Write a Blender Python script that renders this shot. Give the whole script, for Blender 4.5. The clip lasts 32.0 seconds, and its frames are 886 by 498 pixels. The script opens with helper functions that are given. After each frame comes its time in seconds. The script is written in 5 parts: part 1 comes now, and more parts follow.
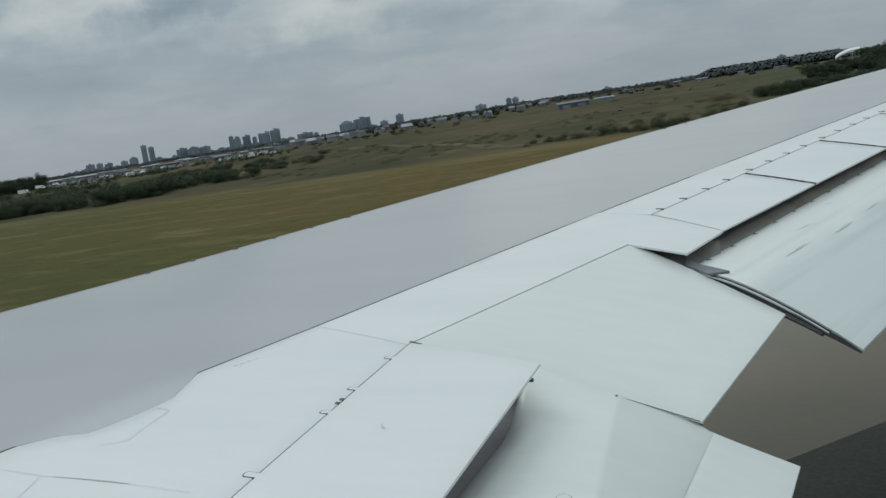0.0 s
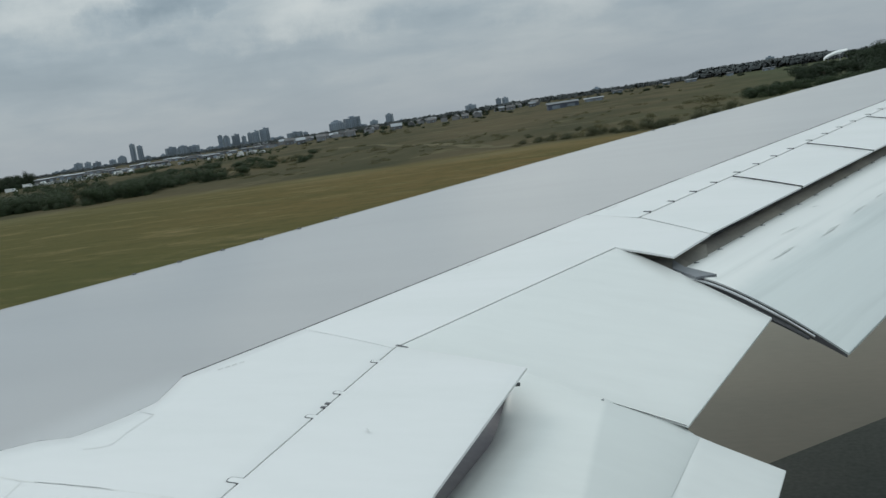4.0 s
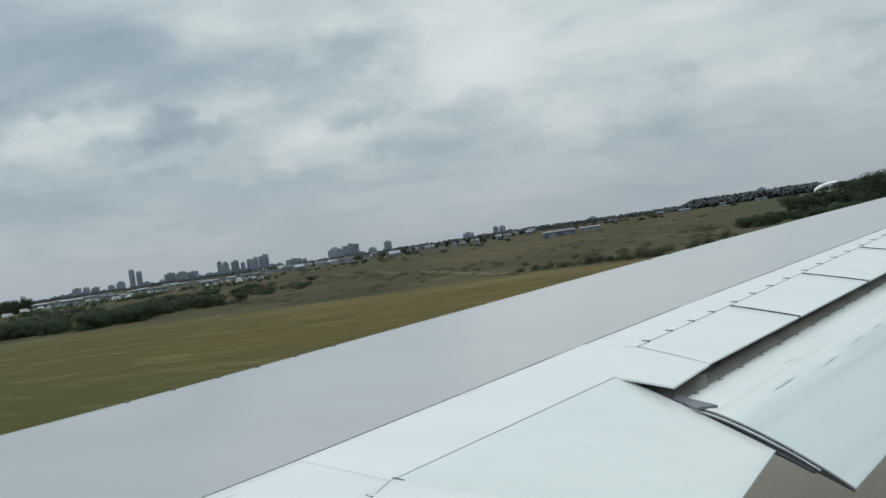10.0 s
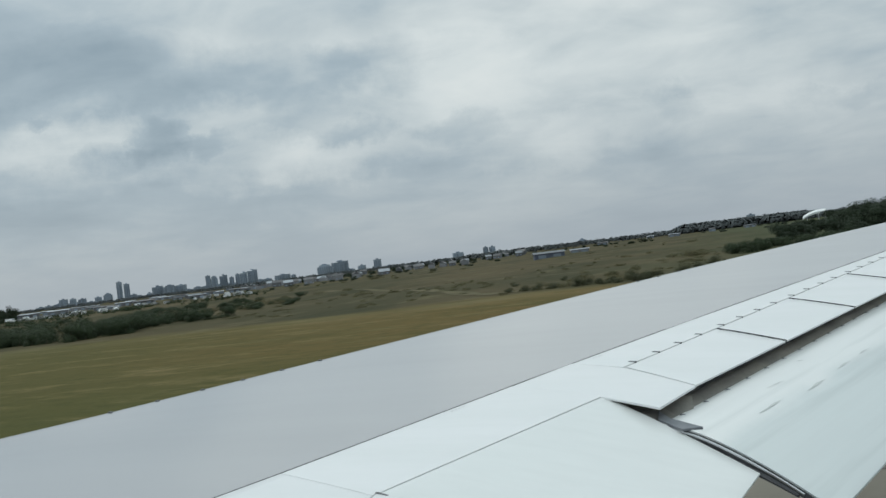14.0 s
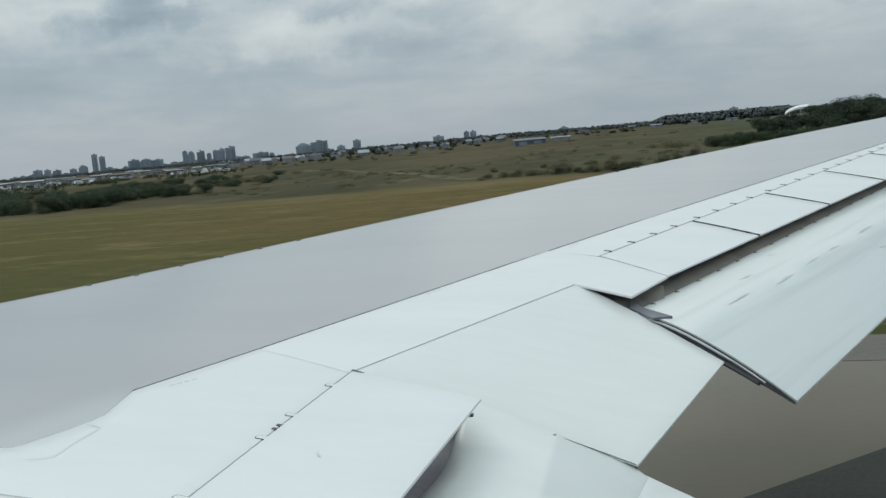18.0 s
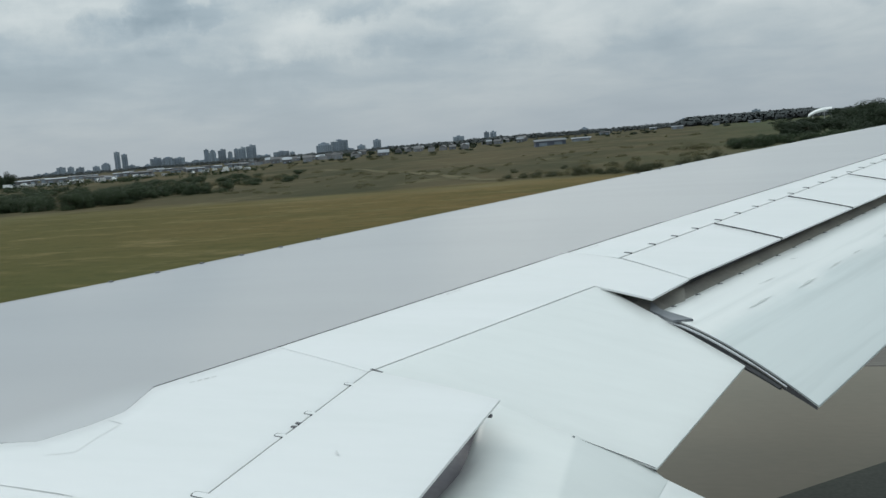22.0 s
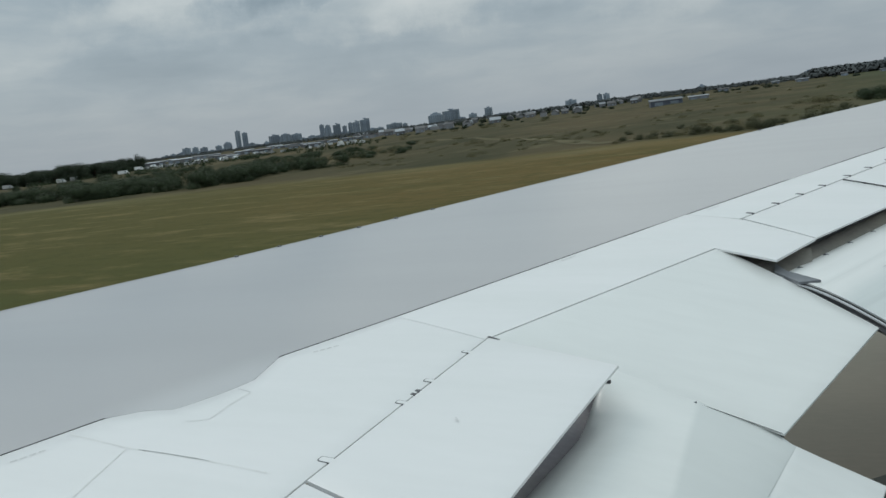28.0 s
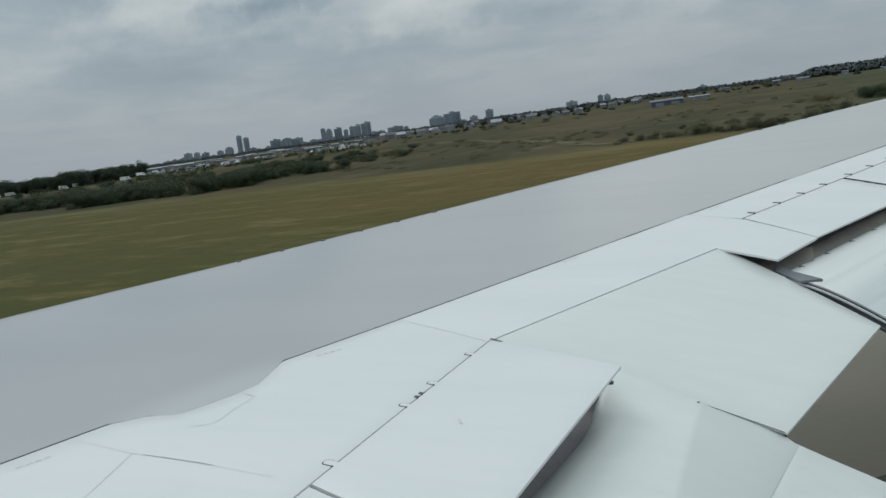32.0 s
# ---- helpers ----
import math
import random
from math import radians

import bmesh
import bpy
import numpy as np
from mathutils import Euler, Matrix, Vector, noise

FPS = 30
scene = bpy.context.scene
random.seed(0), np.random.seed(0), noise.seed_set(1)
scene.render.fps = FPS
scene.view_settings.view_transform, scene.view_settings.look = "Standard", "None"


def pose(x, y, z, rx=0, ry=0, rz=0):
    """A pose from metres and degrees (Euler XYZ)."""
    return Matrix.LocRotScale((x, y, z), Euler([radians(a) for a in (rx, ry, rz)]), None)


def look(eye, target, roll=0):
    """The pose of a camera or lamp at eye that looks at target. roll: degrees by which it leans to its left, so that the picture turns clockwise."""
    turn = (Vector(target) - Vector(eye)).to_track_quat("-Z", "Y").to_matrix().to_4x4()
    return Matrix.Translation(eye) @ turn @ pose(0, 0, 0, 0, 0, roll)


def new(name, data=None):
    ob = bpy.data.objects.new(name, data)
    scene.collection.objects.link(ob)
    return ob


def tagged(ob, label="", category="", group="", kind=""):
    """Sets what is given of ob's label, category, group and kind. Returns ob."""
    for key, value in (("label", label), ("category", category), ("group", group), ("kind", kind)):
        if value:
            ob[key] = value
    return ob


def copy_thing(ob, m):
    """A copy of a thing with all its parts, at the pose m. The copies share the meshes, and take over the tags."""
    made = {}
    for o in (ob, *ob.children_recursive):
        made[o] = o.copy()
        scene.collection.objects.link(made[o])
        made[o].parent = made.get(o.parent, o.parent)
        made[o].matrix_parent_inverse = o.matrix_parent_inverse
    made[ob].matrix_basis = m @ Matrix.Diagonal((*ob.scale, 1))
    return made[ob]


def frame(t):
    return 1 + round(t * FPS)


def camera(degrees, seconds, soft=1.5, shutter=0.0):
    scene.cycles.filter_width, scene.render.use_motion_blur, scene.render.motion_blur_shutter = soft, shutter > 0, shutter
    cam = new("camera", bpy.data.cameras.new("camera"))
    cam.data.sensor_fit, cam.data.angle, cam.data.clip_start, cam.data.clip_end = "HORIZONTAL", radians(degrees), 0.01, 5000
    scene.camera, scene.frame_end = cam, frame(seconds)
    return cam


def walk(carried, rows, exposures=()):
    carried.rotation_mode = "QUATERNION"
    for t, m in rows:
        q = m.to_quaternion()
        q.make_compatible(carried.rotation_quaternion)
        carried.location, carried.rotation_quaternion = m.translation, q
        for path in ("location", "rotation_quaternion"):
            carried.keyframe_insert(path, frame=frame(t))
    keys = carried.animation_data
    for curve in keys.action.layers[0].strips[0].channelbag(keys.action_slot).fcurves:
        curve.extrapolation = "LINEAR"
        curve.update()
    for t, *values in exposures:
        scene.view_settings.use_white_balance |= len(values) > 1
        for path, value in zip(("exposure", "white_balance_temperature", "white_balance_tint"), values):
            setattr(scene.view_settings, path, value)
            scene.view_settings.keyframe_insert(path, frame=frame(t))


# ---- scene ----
cam = camera(52.1, 32.0, soft=1.45)
PATH = [
    (0, (0.0, 0.0, 5.8), (-0.644, 1.871, 5.513), -8.8),
    (0.5, (-0.009, 0.008, 5.808), (-0.674, 1.872, 5.526), -8.4),
    (1, (-0.002, -0.001, 5.8), (-0.673, 1.866, 5.546), -8.2),
    (1.5, (0.0, 0.0, 5.797), (-0.659, 1.871, 5.548), -8.1),
    (2, (0.032, 0.005, 5.808), (-0.631, 1.859, 5.462), -9.5),
    (2.5, (0.016, -0.003, 5.806), (-0.627, 1.866, 5.5), -9.5),
    (4.5, (0.01, 0.048, 5.818), (-0.583, 1.937, 5.537), -7.6),
    (5, (-0.004, 0.062, 5.81), (-0.492, 1.996, 5.663), -5.8),
    (5.5, (-0.002, 0.061, 5.804), (-0.496, 1.995, 5.667), -6.2),
    (6, (-0.002, 0.055, 5.815), (-0.504, 1.986, 5.678), -6.6),
    (6.5, (-0.008, 0.056, 5.807), (-0.492, 1.99, 5.654), -6.0),
    (7, (-0.008, 0.058, 5.804), (-0.511, 1.986, 5.637), -5.6),
    (7.5, (-0.004, 0.068, 5.813), (-0.479, 2.003, 5.634), -5.1),
    (8, (-0.004, 0.059, 5.803), (-0.489, 1.993, 5.648), -5.4),
    (8.5, (0.004, 0.046, 5.803), (-0.561, 1.963, 5.729), -7.5),
    (9, (0.007, 0.044, 5.809), (-0.574, 1.956, 5.729), -7.9),
    (9.5, (0.019, 0.025, 5.826), (-0.561, 1.939, 5.785), -7.9),
    (10, (0.012, 0.023, 5.83), (-0.573, 1.936, 5.814), -8.2),
    (10.5, (0.012, 0.027, 5.804), (-0.571, 1.94, 5.818), -7.7),
    (11, (0.011, 0.019, 5.825), (-0.557, 1.937, 5.824), -7.0),
    (11.5, (0.009, 0.019, 5.801), (-0.551, 1.938, 5.844), -7.3),
    (12, (0.007, 0.014, 5.804), (-0.564, 1.93, 5.838), -6.9),
    (12.5, (0.004, 0.019, 5.793), (-0.561, 1.937, 5.818), -6.3),
    (13, (0.001, 0.02, 5.807), (-0.576, 1.935, 5.824), -6.3),
    (13.5, (0.001, 0.024, 5.808), (-0.556, 1.944, 5.788), -6.2),
    (14, (0.015, 0.022, 5.801), (-0.543, 1.942, 5.824), -6.9),
    (14.5, (0.009, 0.02, 5.8), (-0.508, 1.952, 5.812), -6.6),
    (16.5, (-0.016, 0.039, 5.797), (-0.476, 1.977, 5.619), -4.9),
    (17, (-0.017, 0.024, 5.788), (-0.551, 1.931, 5.506), -5.9),
    (17.5, (0.02, 0.037, 5.813), (-0.528, 1.939, 5.529), -5.4),
    (18, (0.011, 0.006, 5.808), (-0.524, 1.919, 5.572), -5.0),
    (18.5, (0.011, 0.02, 5.805), (-0.553, 1.923, 5.557), -5.1),
    (19, (0.004, 0.016, 5.806), (-0.568, 1.915, 5.554), -4.8),
    (19.5, (0.007, 0.026, 5.804), (-0.576, 1.923, 5.557), -5.0),
    (20, (0.006, 0.02, 5.808), (-0.573, 1.919, 5.565), -5.3),
    (20.5, (0.004, 0.016, 5.811), (-0.568, 1.918, 5.571), -5.2),
    (21, (-0.001, 0.028, 5.809), (-0.572, 1.931, 5.578), -4.9),
    (21.5, (0.006, 0.005, 5.811), (-0.567, 1.906, 5.575), -4.6),
    (22, (0.003, 0.007, 5.808), (-0.572, 1.908, 5.576), -4.6),
    (22.5, (0.004, 0.01, 5.809), (-0.553, 1.916, 5.572), -4.7),
    (23, (-0.005, 0.029, 5.804), (-0.575, 1.923, 5.513), -5.3),
    (23.5, (0.007, 0.027, 5.815), (-0.58, 1.919, 5.536), -5.2),
    (24, (0.007, 0.02, 5.805), (-0.543, 1.927, 5.564), -4.5),
    (24.5, (-0.001, 0.026, 5.803), (-0.562, 1.931, 5.564), -4.5),
    (25, (0.002, 0.018, 5.804), (-0.587, 1.907, 5.515), -4.8),
    (25.5, (0.004, 0.017, 5.809), (-0.676, 1.874, 5.509), -5.9),
    (26, (0.014, 0.007, 5.809), (-0.729, 1.841, 5.522), -6.8),
    (26.5, (0.012, 0.002, 5.809), (-0.737, 1.835, 5.527), -6.5),
    (28.5, (0.019, -0.004, 5.811), (-0.808, 1.796, 5.533), -7.4),
    (29, (0.025, -0.008, 5.805), (-0.782, 1.798, 5.515), -7.3),
    (29.5, (0.015, -0.011, 5.809), (-0.795, 1.793, 5.514), -7.0),
    (30, (0.019, -0.01, 5.81), (-0.793, 1.792, 5.509), -6.8),
    (30.5, (0.018, -0.007, 5.803), (-0.796, 1.795, 5.504), -6.8),
    (31, (0.011, -0.01, 5.804), (-0.813, 1.787, 5.499), -7.3),
    (31.5, (0.009, -0.005, 5.817), (-0.795, 1.798, 5.492), -7.2),
    (32, (0.026, -0.017, 5.814), (-0.794, 1.787, 5.544), -7.8),
]
walk(cam, [(t, look(eye, target, roll)) for t, eye, target, roll in PATH],
     [(0, -0.32), (4.5, -0.17), (7, -0.08), (13, -0.03), (17, -0.06), (24, 0.0), (26, -0.11), (32, -0.26)])

# ---- world, sun ----
world = bpy.data.worlds.new("overcast_sky")
scene.world = world
world.use_nodes = True
wn, wl = world.node_tree.nodes, world.node_tree.links
wn.clear()


def wmath(op, a, b=None, c=None):
    n = wn.new("ShaderNodeMath")
    n.operation = op
    for k, v in enumerate((a, b, c)):
        if v is None:
            continue
        if isinstance(v, (int, float)):
            n.inputs[k].default_value = v
        else:
            wl.new(v, n.inputs[k])
    return n.outputs[0]


def wmix(fac, a, b, mode="MIX"):
    n = wn.new("ShaderNodeMix")
    n.data_type, n.blend_type = "RGBA", mode
    for sock, v in ((n.inputs[0], fac), (n.inputs[6], a), (n.inputs[7], b)):
        if isinstance(v, (int, float)):
            sock.default_value = v
        elif isinstance(v, tuple):
            sock.default_value = (*v, 1)
        else:
            wl.new(v, sock)
    return n.outputs[2]


def heading(az, el):
    a, e = radians(az), radians(el)
    return Vector((math.sin(a) * math.cos(e), math.cos(a) * math.cos(e), math.sin(e)))


# banks and openings of the cloud cover: heading, height, width, strength, flatness
CLOUDS = (
    (-38, 8.2, 0.13, 0.26, 2.6), (-39, 9.8, 0.09, 0.20, 2.0), (-27, 7.3, 0.13, 0.24, 4.0), (-31, 9.9, 0.10, 0.16, 3.0), (-21, 7.0, 0.11, 0.20, 4.0), (-8.5, 6.4, 0.10, 0.24, 2.6),
    (-27, 15.2, 0.13, 0.14, 2.0), (-15, 10.6, 0.13, 0.20, 2.0), (-8, 13, 0.24, 0.20, 1.6), (5, 12, 0.24, 0.20, 1.6), (3, 7.5, 0.12, 0.12, 2.0), (-48, 8, 0.10, 0.10, 2.0),
    (-33.3, 8.9, 0.044, -0.44, 1.3), (-36, 8.0, 0.040, -0.23, 1.9), (-30.0, 8.6, 0.045, -0.23, 2.8), (-39.7, 10.6, 0.020, -0.18, 3.0), (-37, 12.4, 0.18, -0.20, 2.8), (-26, 12.2, 0.12, -0.14, 3.0),
    (-19.7, 12.8, 0.08, -0.16, 2.4), (-34, 5.7, 0.22, -0.20, 4.0), (-22, 5.0, 0.16, -0.13, 4.0), (-14.2, 8.2, 0.05, -0.20, 2.4), (-20, 8.7, 0.045, -0.18, 2.4), (-1.2, 8.1, 0.04, -0.21, 1.8),
    (9, 6.7, 0.06, -0.16, 5.0), (2, 5.0, 0.15, -0.08, 2.5), (-54, 12, 0.20, -0.13, 1.5),
)
SUN_AZ, SUN_EL = -62.0, 52.0
sky = wn.new("ShaderNodeTexSky")
sky.sky_type, sky.sun_disc = "NISHITA", False
sky.sun_elevation, sky.sun_rotation = radians(SUN_EL), radians(SUN_AZ)
sky.air_density, sky.dust_density = 1.0, 2.0
tc = wn.new("ShaderNodeTexCoord")
sep = wn.new("ShaderNodeSeparateXYZ")
wl.new(tc.outputs["Generated"], sep.inputs[0])
zz = wmath("MAXIMUM", sep.outputs[2], 0.0)
den = wmath("ADD", zz, 0.13)
comb = wn.new("ShaderNodeCombineXYZ")
wl.new(wmath("DIVIDE", sep.outputs[0], den), comb.inputs[0])
wl.new(wmath("DIVIDE", sep.outputs[1], den), comb.inputs[1])


def wnoise(scale, detail, rough, warp=0.0, shift=(0, 0, 0), stretch=(1, 1, 1)):
    mp = wn.new("ShaderNodeMapping")
    mp.inputs[1].default_value, mp.inputs[3].default_value = shift, stretch
    wl.new(comb.outputs[0], mp.inputs[0])
    n = wn.new("ShaderNodeTexNoise")
    n.inputs["Scale"].default_value, n.inputs["Detail"].default_value = scale, detail
    n.inputs["Roughness"].default_value, n.inputs["Distortion"].default_value = rough, warp
    wl.new(mp.outputs[0], n.inputs["Vector"])
    return n.outputs[0]


ragged = wn.new("ShaderNodeTexNoise")
ragged.inputs["Scale"].default_value, ragged.inputs["Detail"].default_value, ragged.inputs["Roughness"].default_value = 13.0, 6.0, 0.62
wl.new(tc.outputs["Generated"], ragged.inputs["Vector"])
torn = wn.new("ShaderNodeVectorMath")
torn.operation = "MULTIPLY_ADD"
wl.new(ragged.outputs["Color"], torn.inputs[0])
torn.inputs[1].default_value = (0.12, 0.12, 0.08)
wl.new(tc.outputs["Generated"], torn.inputs[2])


def cloud_at(az, el, wide, power, flat=1.0):
    """A soft, ragged bank of cloud round one heading, flat times lower than it is wide."""
    n = wn.new("ShaderNodeVectorMath")
    n.operation = "SUBTRACT"
    wl.new(torn.outputs[0], n.inputs[0])
    n.inputs[1].default_value = heading(az, el) + Vector((0.06, 0.06, 0.04))
    k = wn.new("ShaderNodeVectorMath")
    k.operation = "MULTIPLY"
    wl.new(n.outputs[0], k.inputs[0])
    k.inputs[1].default_value = (1, 1, flat)
    d = wn.new("ShaderNodeVectorMath")
    d.operation = "LENGTH"
    wl.new(k.outputs[0], d.inputs[0])
    f = wmath("MAXIMUM", wmath("SUBTRACT", 1.0, wmath("DIVIDE", d.outputs["Value"], wide)), 0.0)
    return wmath("MULTIPLY", wmath("MULTIPLY", f, wmath("SUBTRACT", 2.0, f)), power * 0.55)


big = wnoise(0.85, 5, 0.55, 0.4, (3.1, 0.4, 0.0), (0.8, 0.55, 1))
fine = wnoise(2.4, 7, 0.56, 0.5, (0.7, 5.2, 0.0), (0.8, 0.75, 1))
billow_map = wn.new("ShaderNodeMapping")
billow_map.inputs[3].default_value = (1, 1, 2.6)
wl.new(tc.outputs["Generated"], billow_map.inputs[0])
billow = wn.new("ShaderNodeTexNoise")
billow.inputs["Scale"].default_value, billow.inputs["Detail"].default_value = 8.5, 5.0
billow.inputs["Roughness"].default_value, billow.inputs["Distortion"].default_value = 0.5, 0.5
wl.new(billow_map.outputs[0], billow.inputs["Vector"])
lump = wmath("ADD", wmath("MULTIPLY", big, 0.46), wmath("ADD", wmath("MULTIPLY", fine, 0.26), wmath("MULTIPLY", billow.outputs[0], 0.34)))
lump = wmath("SUBTRACT", lump, 0.03)
for az, el, wide, power, flat in CLOUDS:
    lump = wmath("ADD", lump, cloud_at(az, el, wide, power, flat))
ramp = wn.new("ShaderNodeValToRGB")
wl.new(lump, ramp.inputs[0])
els = ramp.color_ramp.elements
els[0].position, els[0].color = 0.24, (0.24, 0.325, 0.38, 1)
els[1].position, els[1].color = 0.86, (0.80, 0.845, 0.825, 1)
e = els.new(0.69)
e.color = (0.67, 0.735, 0.737, 1)
e = els.new(0.44)
e.color = (0.38, 0.47, 0.52, 1)
e = els.new(0.57)
e.color = (0.535, 0.61, 0.63, 1)
near_edge = wmath("POWER", wmath("SUBTRACT", 1.0, wmath("MINIMUM", wmath("MULTIPLY", zz, 4.8), 1.0)), 1.4)
clouds = wmix(wmath("MULTIPLY", near_edge, 0.9), ramp.outputs[0], (0.385, 0.445, 0.495))
high_up = wmath("MAXIMUM", wmath("SUBTRACT", zz, 0.26), 0.0)
oc = wn.new("ShaderNodeCombineColor")
for k, gain in enumerate((1.72, 1.68, 1.52)):
    wl.new(wmath("ADD", 1.0, wmath("MULTIPLY", high_up, gain)), oc.inputs[k])
clouds = wmix(1.0, clouds, oc.outputs[0], "MULTIPLY")
bg_sky, bg_cloud, add, wout = wn.new("ShaderNodeBackground"), wn.new("ShaderNodeBackground"), wn.new("ShaderNodeMixShader"), wn.new("ShaderNodeOutputWorld")
wl.new(sky.outputs[0], bg_sky.inputs[0])
bg_sky.inputs[1].default_value = 0.10
wl.new(clouds, bg_cloud.inputs[0])
bg_cloud.inputs[1].default_value = 1.0
add.inputs[0].default_value = 0.93
wl.new(bg_sky.outputs[0], add.inputs[1])
wl.new(bg_cloud.outputs[0], add.inputs[2])
wl.new(add.outputs[0], wout.inputs[0])

sun = new("sun", bpy.data.lights.new("sun", "SUN"))
sun.data.energy, sun.data.angle, sun.data.color = 0.5, radians(22), (1.0, 0.96, 0.9)
sun.matrix_world = look((0, 0, 0), -heading(SUN_AZ, SUN_EL))


# ---- materials ----
def material(name, base, rough=0.5, metal=0.0, second=None, big_scale=0.5, fine_scale=20.0, fine_amount=0.1, bump=0.0, stretch=(1, 1, 1), mix_lo=0.4, mix_hi=0.65,
             island=0.0, random_object=0.0, rough_var=0.08, coat=0.0, turn=0.0):
    m = bpy.data.materials.new(name)
    m.use_nodes = True
    n, l = m.node_tree.nodes, m.node_tree.links
    b = n["Principled BSDF"]
    co = n.new("ShaderNodeTexCoord")
    mp = n.new("ShaderNodeMapping")
    mp.inputs[3].default_value = stretch
    spin = n.new("ShaderNodeMapping")
    spin.inputs[2].default_value = (0, 0, turn)
    l.new(co.outputs["Object"], spin.inputs[0])
    l.new(spin.outputs[0], mp.inputs[0])

    def tex(scale, detail):
        t = n.new("ShaderNodeTexNoise")
        t.inputs["Scale"].default_value, t.inputs["Detail"].default_value = scale, detail
        l.new(mp.outputs[0], t.inputs["Vector"])
        return t.outputs[0]

    def mixc(fac, a, c, mode="MIX"):
        x = n.new("ShaderNodeMix")
        x.data_type, x.blend_type = "RGBA", mode
        for sock, v in ((x.inputs[0], fac), (x.inputs[6], a), (x.inputs[7], c)):
            if isinstance(v, (int, float)):
                sock.default_value = v
            elif isinstance(v, tuple):
                sock.default_value = (*v, 1)
            else:
                l.new(v, sock)
        return x.outputs[2]

    def span(v, lo, hi, out_lo=0.0, out_hi=1.0):
        r = n.new("ShaderNodeMapRange")
        for k, q in enumerate((v, lo, hi, out_lo, out_hi)):
            if isinstance(q, (int, float)):
                r.inputs[k].default_value = q
            else:
                l.new(q, r.inputs[k])
        return r.outputs[0]

    large, small = tex(big_scale, 4), tex(fine_scale, 6)
    col = mixc(span(large, mix_lo, mix_hi), base, second or tuple(c * 0.85 for c in base))
    g = n.new("ShaderNodeCombineColor")
    f = span(small, 0.25, 0.75, 1 - fine_amount, 1 + fine_amount)
    for k in range(3):
        l.new(f, g.inputs[k])
    col = mixc(1.0, col, g.outputs[0], "MULTIPLY")
    if island or random_object:
        src = n.new("ShaderNodeNewGeometry").outputs["Random Per Island"] if island else n.new("ShaderNodeObjectInfo").outputs["Random"]
        amt = island or random_object
        g2 = n.new("ShaderNodeCombineColor")
        f2 = span(src, 0, 1, 1 - amt, 1 + amt)
        for k in range(3):
            l.new(f2, g2.inputs[k])
        col = mixc(1.0, col, g2.outputs[0], "MULTIPLY")
    l.new(col, b.inputs["Base Color"])
    l.new(span(small, 0.2, 0.8, max(rough - rough_var, 0.02), min(rough + rough_var, 1)), b.inputs["Roughness"])
    b.inputs["Metallic"].default_value = metal
    b.inputs["Coat Weight"].default_value = coat
    b.inputs["Specular IOR Level"].default_value = 0.5 if rough < 0.65 else 0.12
    if bump:
        bn = n.new("ShaderNodeBump")
        bn.inputs["Strength"].default_value, bn.inputs["Distance"].default_value = 0.6, bump
        l.new(small, bn.inputs["Height"])
        l.new(bn.outputs[0], b.inputs["Normal"])
    m["nodes_ready"] = 1
    return m


WHITE = material("white_wing_paint", (0.80, 0.80, 0.81), 0.38, second=(0.77, 0.775, 0.78), big_scale=0.9, fine_scale=6, fine_amount=0.012, rough_var=0.02, stretch=(0.5, 2.2, 1), coat=0.15)
FLAP = material("white_flap_paint", (0.78, 0.79, 0.785), 0.30, second=(0.765, 0.775, 0.77), big_scale=1.1, fine_scale=5, fine_amount=0.02, rough_var=0.03, stretch=(0.45, 2.0, 1), coat=0.15)
INNER = material("inner_flap_paint", (0.80, 0.81, 0.80), 0.30, second=(0.775, 0.785, 0.775), big_scale=1.1, fine_scale=5, fine_amount=0.02, rough_var=0.03, stretch=(0.45, 2.0, 1), coat=0.15)
STREAKED = material("streaked_flap_paint", (0.80, 0.805, 0.80), 0.34, second=(0.60, 0.615, 0.61), big_scale=1.5, fine_scale=5, fine_amount=0.02, rough_var=0.03, stretch=(3.6, 0.13, 1), mix_lo=0.50, mix_hi=0.78, coat=0.15, turn=radians(26.5))
GREY = material("grey_wing_paint", (0.39, 0.372, 0.38), 0.30, second=(0.36, 0.345, 0.352), big_scale=0.35, fine_scale=1.4, fine_amount=0.012, rough_var=0.02, stretch=(0.4, 2.0, 1))
for sock, value in (("IOR", 1.75), ("Coat Weight", 1.0), ("Coat IOR", 1.75), ("Coat Roughness", 0.22)):
    GREY.node_tree.nodes["Principled BSDF"].inputs[sock].default_value = value


